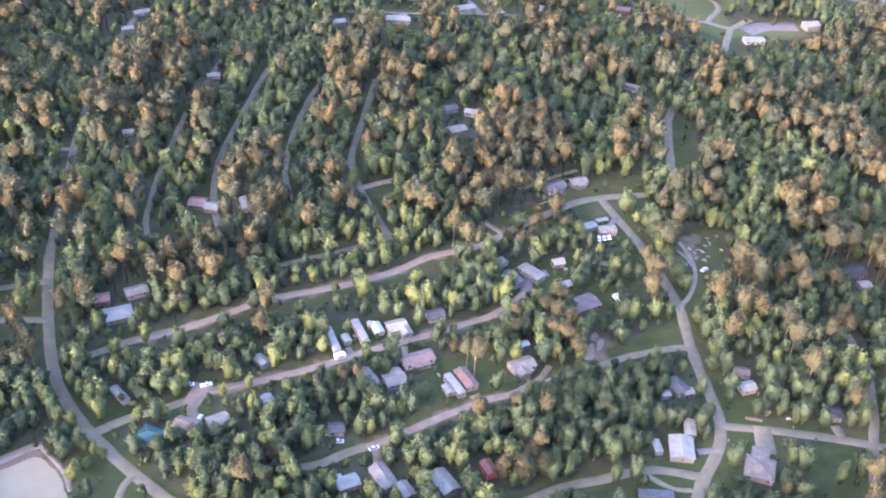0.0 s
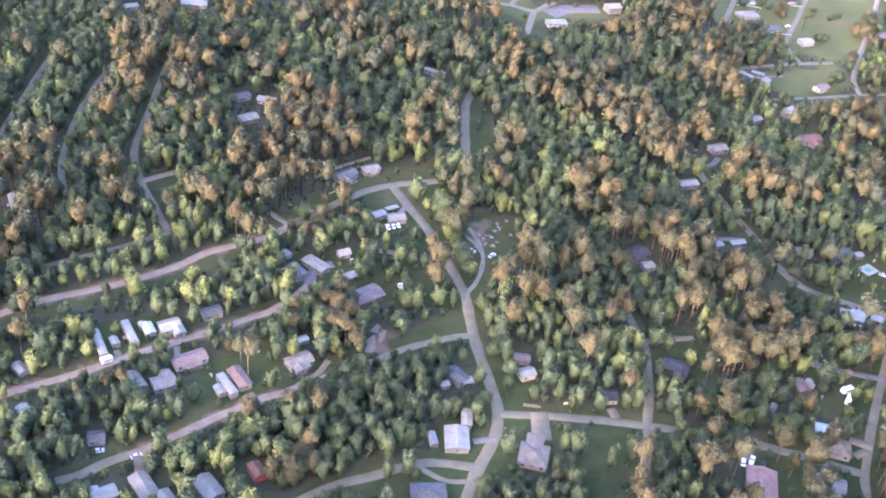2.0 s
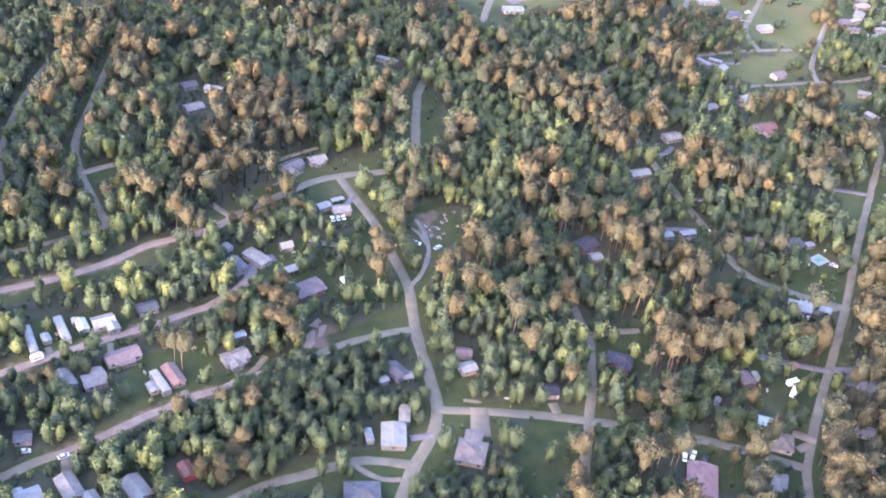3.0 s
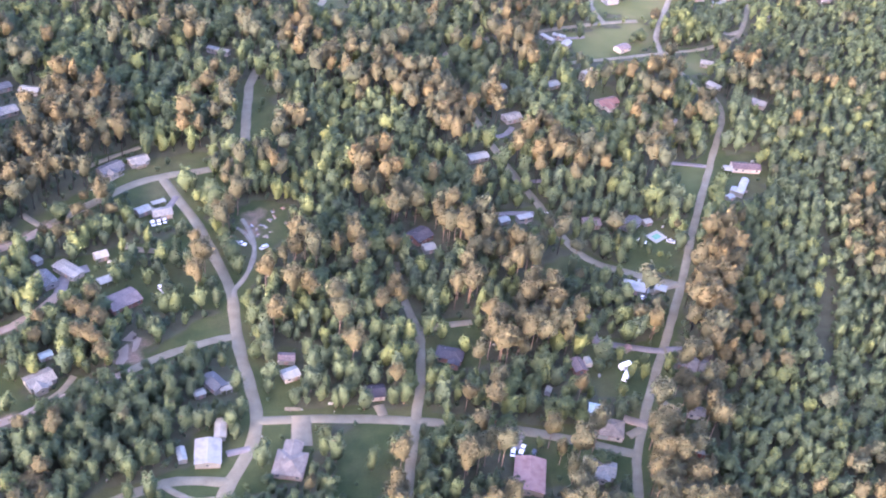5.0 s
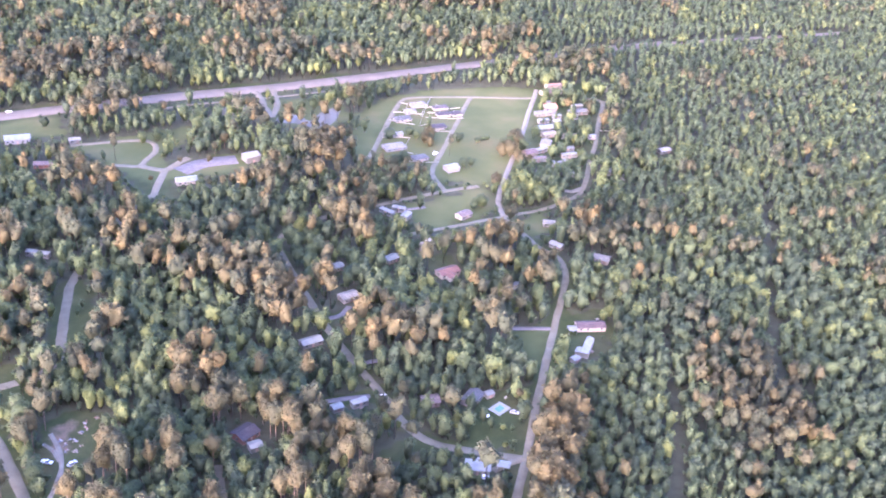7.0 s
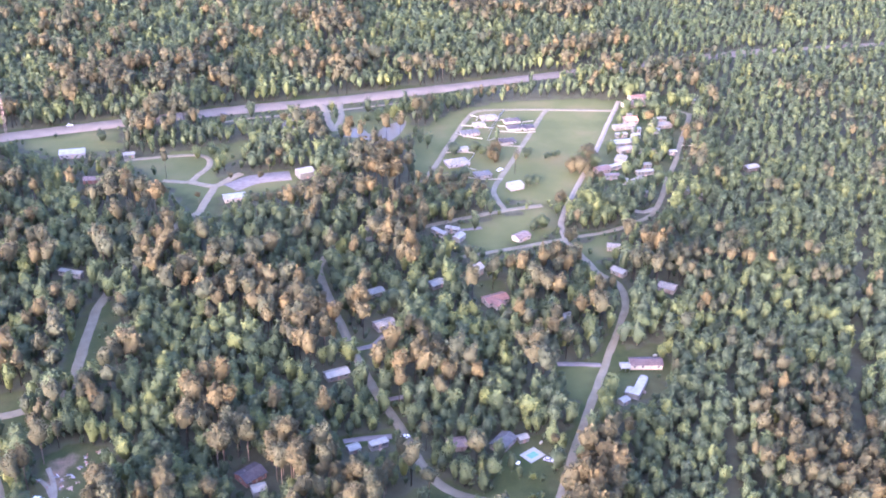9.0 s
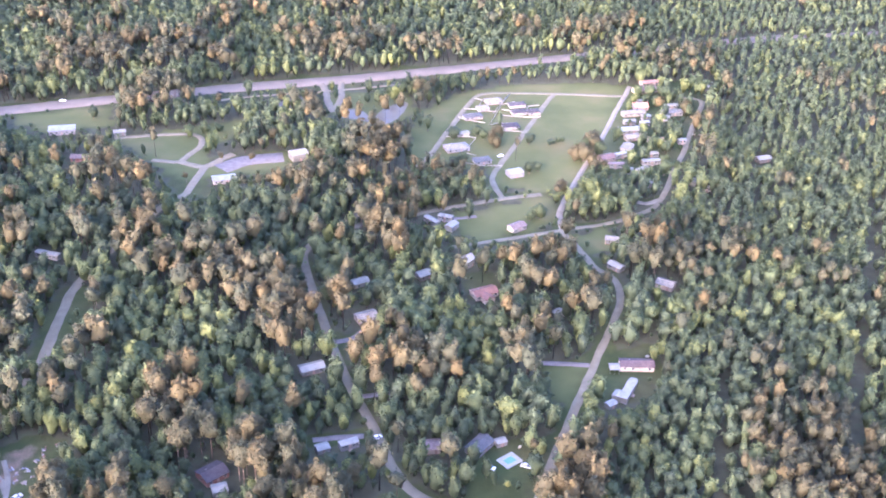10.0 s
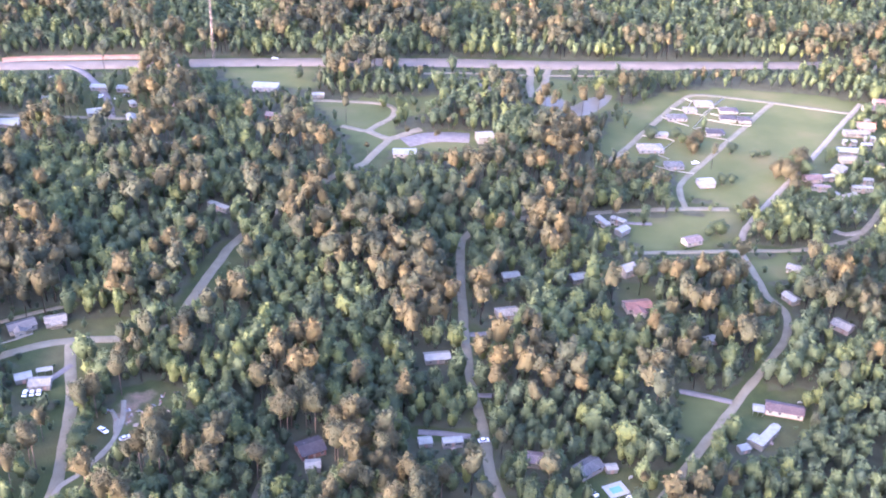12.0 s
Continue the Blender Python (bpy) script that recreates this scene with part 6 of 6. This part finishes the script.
def single_trees(rng, name, label, kind, pts, heights):
    meshes = tree_meshes(rng, kind, 7, (0.0, 0.5))
    for (x, y), h in zip(pts, heights):
        stem, leaves = meshes[rng.integers(0, len(meshes))]
        tree = tagged(new(name), label, "tree", "trees among the houses")
        tree.matrix_basis = pose(x, y, 0, 0, 0, rng.uniform(0, 360)) @ Matrix.Diagonal((h * rng.uniform(0.9, 1.15), h * rng.uniform(0.9, 1.15), h, 1))
        for part_name, data in (("trunk", stem), ("crown", leaves)):
            new(part_name, data).parent = tree


def undergrowth(rng, pts, heights):
    """Low bushes that fill the ground between the stems."""
    tint = np.clip(0.25 + rng.normal(0, 0.2, len(pts)), 0, 1)
    joined(rng, "undergrowth", "low green bushes filling the ground between trees", "broad", pts, heights, tint, "bushes", ((0, 1e9, 1, 6, 22),), 1.35)


DETAIL = ((0, 470, 2, 12, 115), (470, 640, 2, 11, 80), (640, 860, 1, 9, 58), (860, 1999, 1, 6, 20), (1999, 9999, 1, 5, 14))


def joined(rng, name, label, kind, pts, heights, tint, category="woods", detail=DETAIL, spread=1.0):
    away = np.where(pts[:, 1] < 244, 2000, np.linalg.norm(pts - (150, 50), axis=1))
    vs, fs, mats, tints, ns, base = [], [], [], [], [], 0
    for least, most, level, lobes, tufts in detail:
        some = (away >= least) & (away < most)
        forms = []
        for _ in range(16):
            v, f, nv = crown(rng, kind, level, lobes, tufts)
            tv, tf = trunk(rng, kind, 4)
            side = tv * (1, 1, 0)
            side /= np.linalg.norm(side, axis=1, keepdims=True) + 1e-6
            forms.append((np.concatenate([v, tv]), np.concatenate([f, tf + len(v)]), np.r_[np.zeros(len(f)), np.ones(len(tf))], np.concatenate([nv, side])))
        which = rng.integers(0, len(forms), len(pts))
        for k, (v, f, m, nv) in enumerate(forms):
            idx = np.nonzero(some & (which == k))[0]
            if not len(idx):
                continue
            a = rng.uniform(0, 6.2832, len(idx))
            wide = heights[idx] * rng.uniform(0.82, 1.25, len(idx))
            wide = np.maximum(wide * spread, 7 if spread == 1.0 else 4)
            co, si = np.cos(a)[:, None], np.sin(a)[:, None]
            x = (v[None, :, 0] * co - v[None, :, 1] * si) * wide[:, None] + pts[idx, :1]
            y = (v[None, :, 0] * si + v[None, :, 1] * co) * wide[:, None] + pts[idx, 1:]
            z = v[None, :, 2] * heights[idx][:, None]
            vs.append(np.stack([x, y, z], -1).reshape(-1, 3))
            ns.append(np.stack([nv[None, :, 0] * co - nv[None, :, 1] * si, nv[None, :, 0] * si + nv[None, :, 1] * co, np.repeat(nv[None, :, 2], len(idx), 0)], -1).reshape(-1, 3))
            fs.append((f[None] + (base + np.arange(len(idx)) * len(v))[:, None, None]).reshape(-1, 3))
            mats.append(np.tile(m, len(idx)))
            tints.append(np.repeat(tint[idx], len(v)))
            base += len(idx) * len(v)
    mesh = mesh_from(name, np.concatenate(vs), np.concatenate(fs), [LEAF[kind], BARK], np.concatenate(mats), np.concatenate(tints), np.concatenate(ns))
    tagged(new(name, mesh), label, category, kind="stuff")


build_woods()


# ---------------------------------------------------------------- trees that stand alone
YARD_RNG = np.random.default_rng(21)
YARD_FORMS = {"pine": tree_meshes(YARD_RNG, "pine", 2, (0.5, 0.7)), "broad": tree_meshes(YARD_RNG, "broad", 3, (0.25, 0.45)),
              "bright": tree_meshes(YARD_RNG, "broad", 3, (0.6, 0.85)), "dark": tree_meshes(YARD_RNG, "broad", 2, (0.0, 0.1)),
              "brown": tree_meshes(YARD_RNG, "broad", 3, (0.35, 0.6), "pine")}
YARD_WORDS = {"pine": ("pine_tree", "tall brown-green pine standing alone on grass"), "broad": ("oak_tree", "round green tree standing alone on grass"),
              "bright": ("maple_tree", "bright yellow-green tree in fresh leaf"), "dark": ("cedar_tree", "dense dark green tree standing alone"),
              "brown": ("oak_tree", "dense brownish tree with foliage down to the grass")}


def yard_trees(kind, *trees):
    """Trees of one kind, each with its place and height."""
    name, label = YARD_WORDS[kind]
    for x, y, h in trees:
        stem, leaves = YARD_FORMS[kind][YARD_RNG.integers(0, len(YARD_FORMS[kind]))]
        wide = h * (1.3 if kind == "pine" else 1.65)
        tree = tagged(new(name), label, "tree", "trees among the houses")
        tree.matrix_basis = pose(x, y, 0, 0, 0, YARD_RNG.uniform(0, 360)) @ Matrix.Diagonal((wide, wide, h, 1))
        for part_name, data in (("trunk", stem), ("crown", leaves)):
            new(part_name, data).parent = tree


# round the far fields
yard_trees("brown", (440, 732, 15), (446, 740, 17), (434, 732, 12), (450, 746, 16), (443, 725, 9), (385, 763, 11), (390, 769, 12), (387, 757, 9), (442, 714, 10), (413, 685, 11))
yard_trees("broad", (430.6, 762, 5), (427, 760, 4), (434, 763, 5), (440, 738, 15), (452, 738, 13), (381, 772, 8), (365, 712, 8), (390, 657, 10), (385, 653, 7), (310, 845, 8), (327, 855, 9), (521, 838, 12), (495, 752, 9), (486, 705, 12), (389, 762, 9))
yard_trees("bright", (338, 860, 10), (512, 838, 11))
yard_trees("dark", (410.4, 761.5, 10), (423.7, 758, 6), (361, 774, 12), (359, 733, 11), (354, 729, 10), (400, 717, 9), (406, 719, 8), (377.5, 779, 9), (318, 852, 7), (296, 848, 6), (532, 836, 11), (493, 770, 10), (379, 780, 8))
# among the mobile homes
yard_trees("broad", (503, 771, 12), (511, 766, 9), (472, 725, 7), (482, 730, 7), (499, 741, 9), (462, 709, 8), (506, 755, 8))
yard_trees("bright", (473, 764, 10), (491, 719, 9), (497, 713, 7), (507, 829, 8), (514, 826, 8), (520, 819, 9), (524, 868, 13))
yard_trees("brown", (536, 803, 12), (454, 748, 10), (450, 718, 7))
# along the ridge road
yard_trees("pine", (408, 677, 12), (266, 325.5, 5), (292, 377, 16), (297, 371, 15), (337.8, 446, 10))
yard_trees("broad", (391.9, 655, 11), (252, 301, 9))
yard_trees("bright", (242.6, 326, 13), (249, 322, 9), (217, 321.5, 11), (209, 323.5, 12), (198, 320.5, 9))
# in the yards by the dirt roads
yard_trees("broad", (-101, 309.5, 8), (-93, 310.5, 9), (-86, 312, 8), (-80, 317, 8), (-113, 302, 8), (-106, 303, 9), (-62, 326, 9), (-33, 344, 8))
yard_trees("brown", (33, 306, 11), (40, 310, 12), (45, 303, 12), (36, 298, 11), (29, 300, 10), (-56, 312, 11), (-60, 302, 11), (-55, 327, 10), (8, 372, 9), (-42, 338, 9), (58, 338, 9))
yard_trees("pine", (56, 406, 17), (53, 392, 18), (60, 389, 17), (57, 378, 18), (62, 371, 16), (36, 394, 15), (35, 383, 14), (49, 399, 15), (51.6, 383, 16), (36.5, 299, 14), (30, 300, 13), (-127, 327, 7))
yard_trees("broad", (-4, 341, 10), (-30.4, 342, 12), (-24, 339, 11), (-147.7, 297.5, 2.5), (-142.4, 294.8, 3), (-149, 308, 4), (-137, 305, 6), (-121, 331, 8), (105, 339, 7), (111, 331, 6), (122, 305, 6))
yard_trees("bright", (13.9, 317, 9), (15.7, 291.8, 11), (-138, 290, 3), (-127, 298, 6), (-131, 292, 6), (-135, 301, 6), (122, 372, 9), (124, 383, 9), (123, 394, 8), (121, 404, 9))
yard_trees("dark", (-27.3, 363.5, 6), (-154.2, 301.5, 3))
# round the upper junction
yard_trees("pine", (32, 456.7, 11), (46.2, 469, 15), (51.4, 466.5, 11), (61.5, 468.2, 15), (48, 482.5, 11))
yard_trees("broad", (3.2, 424.6, 12), (107.5, 472.6, 11), (110.4, 463.3, 13), (113.7, 445.6, 11), (114.6, 437.1, 13), (107, 489.2, 11), (108.9, 481.9, 13), (113.5, 460.9, 11), (38.4, 471.6, 13), (55.5, 459.7, 13), (58.2, 486.7, 13))
yard_trees("bright", (105.1, 482.1, 9), (111.9, 454.3, 9), (116.8, 430.7, 9), (111.3, 472.4, 9))
# in the meadow and beside the pond
yard_trees("pine", (232, 764, 11), (226, 745, 10), (240, 775, 12), (220.5, 773, 12), (229, 778.9, 13), (240.5, 776, 13), (206.7, 748.6, 9), (186, 722, 9), (237, 794, 12), (245, 791, 13))
yard_trees("broad", (196, 796, 10), (205, 800, 8), (196.8, 768.5, 5), (166, 820, 10), (209, 789, 4), (145, 826, 11))
yard_trees("bright", (185.7, 793, 10), (162, 817, 9))
yard_trees("dark", (120, 832, 9))
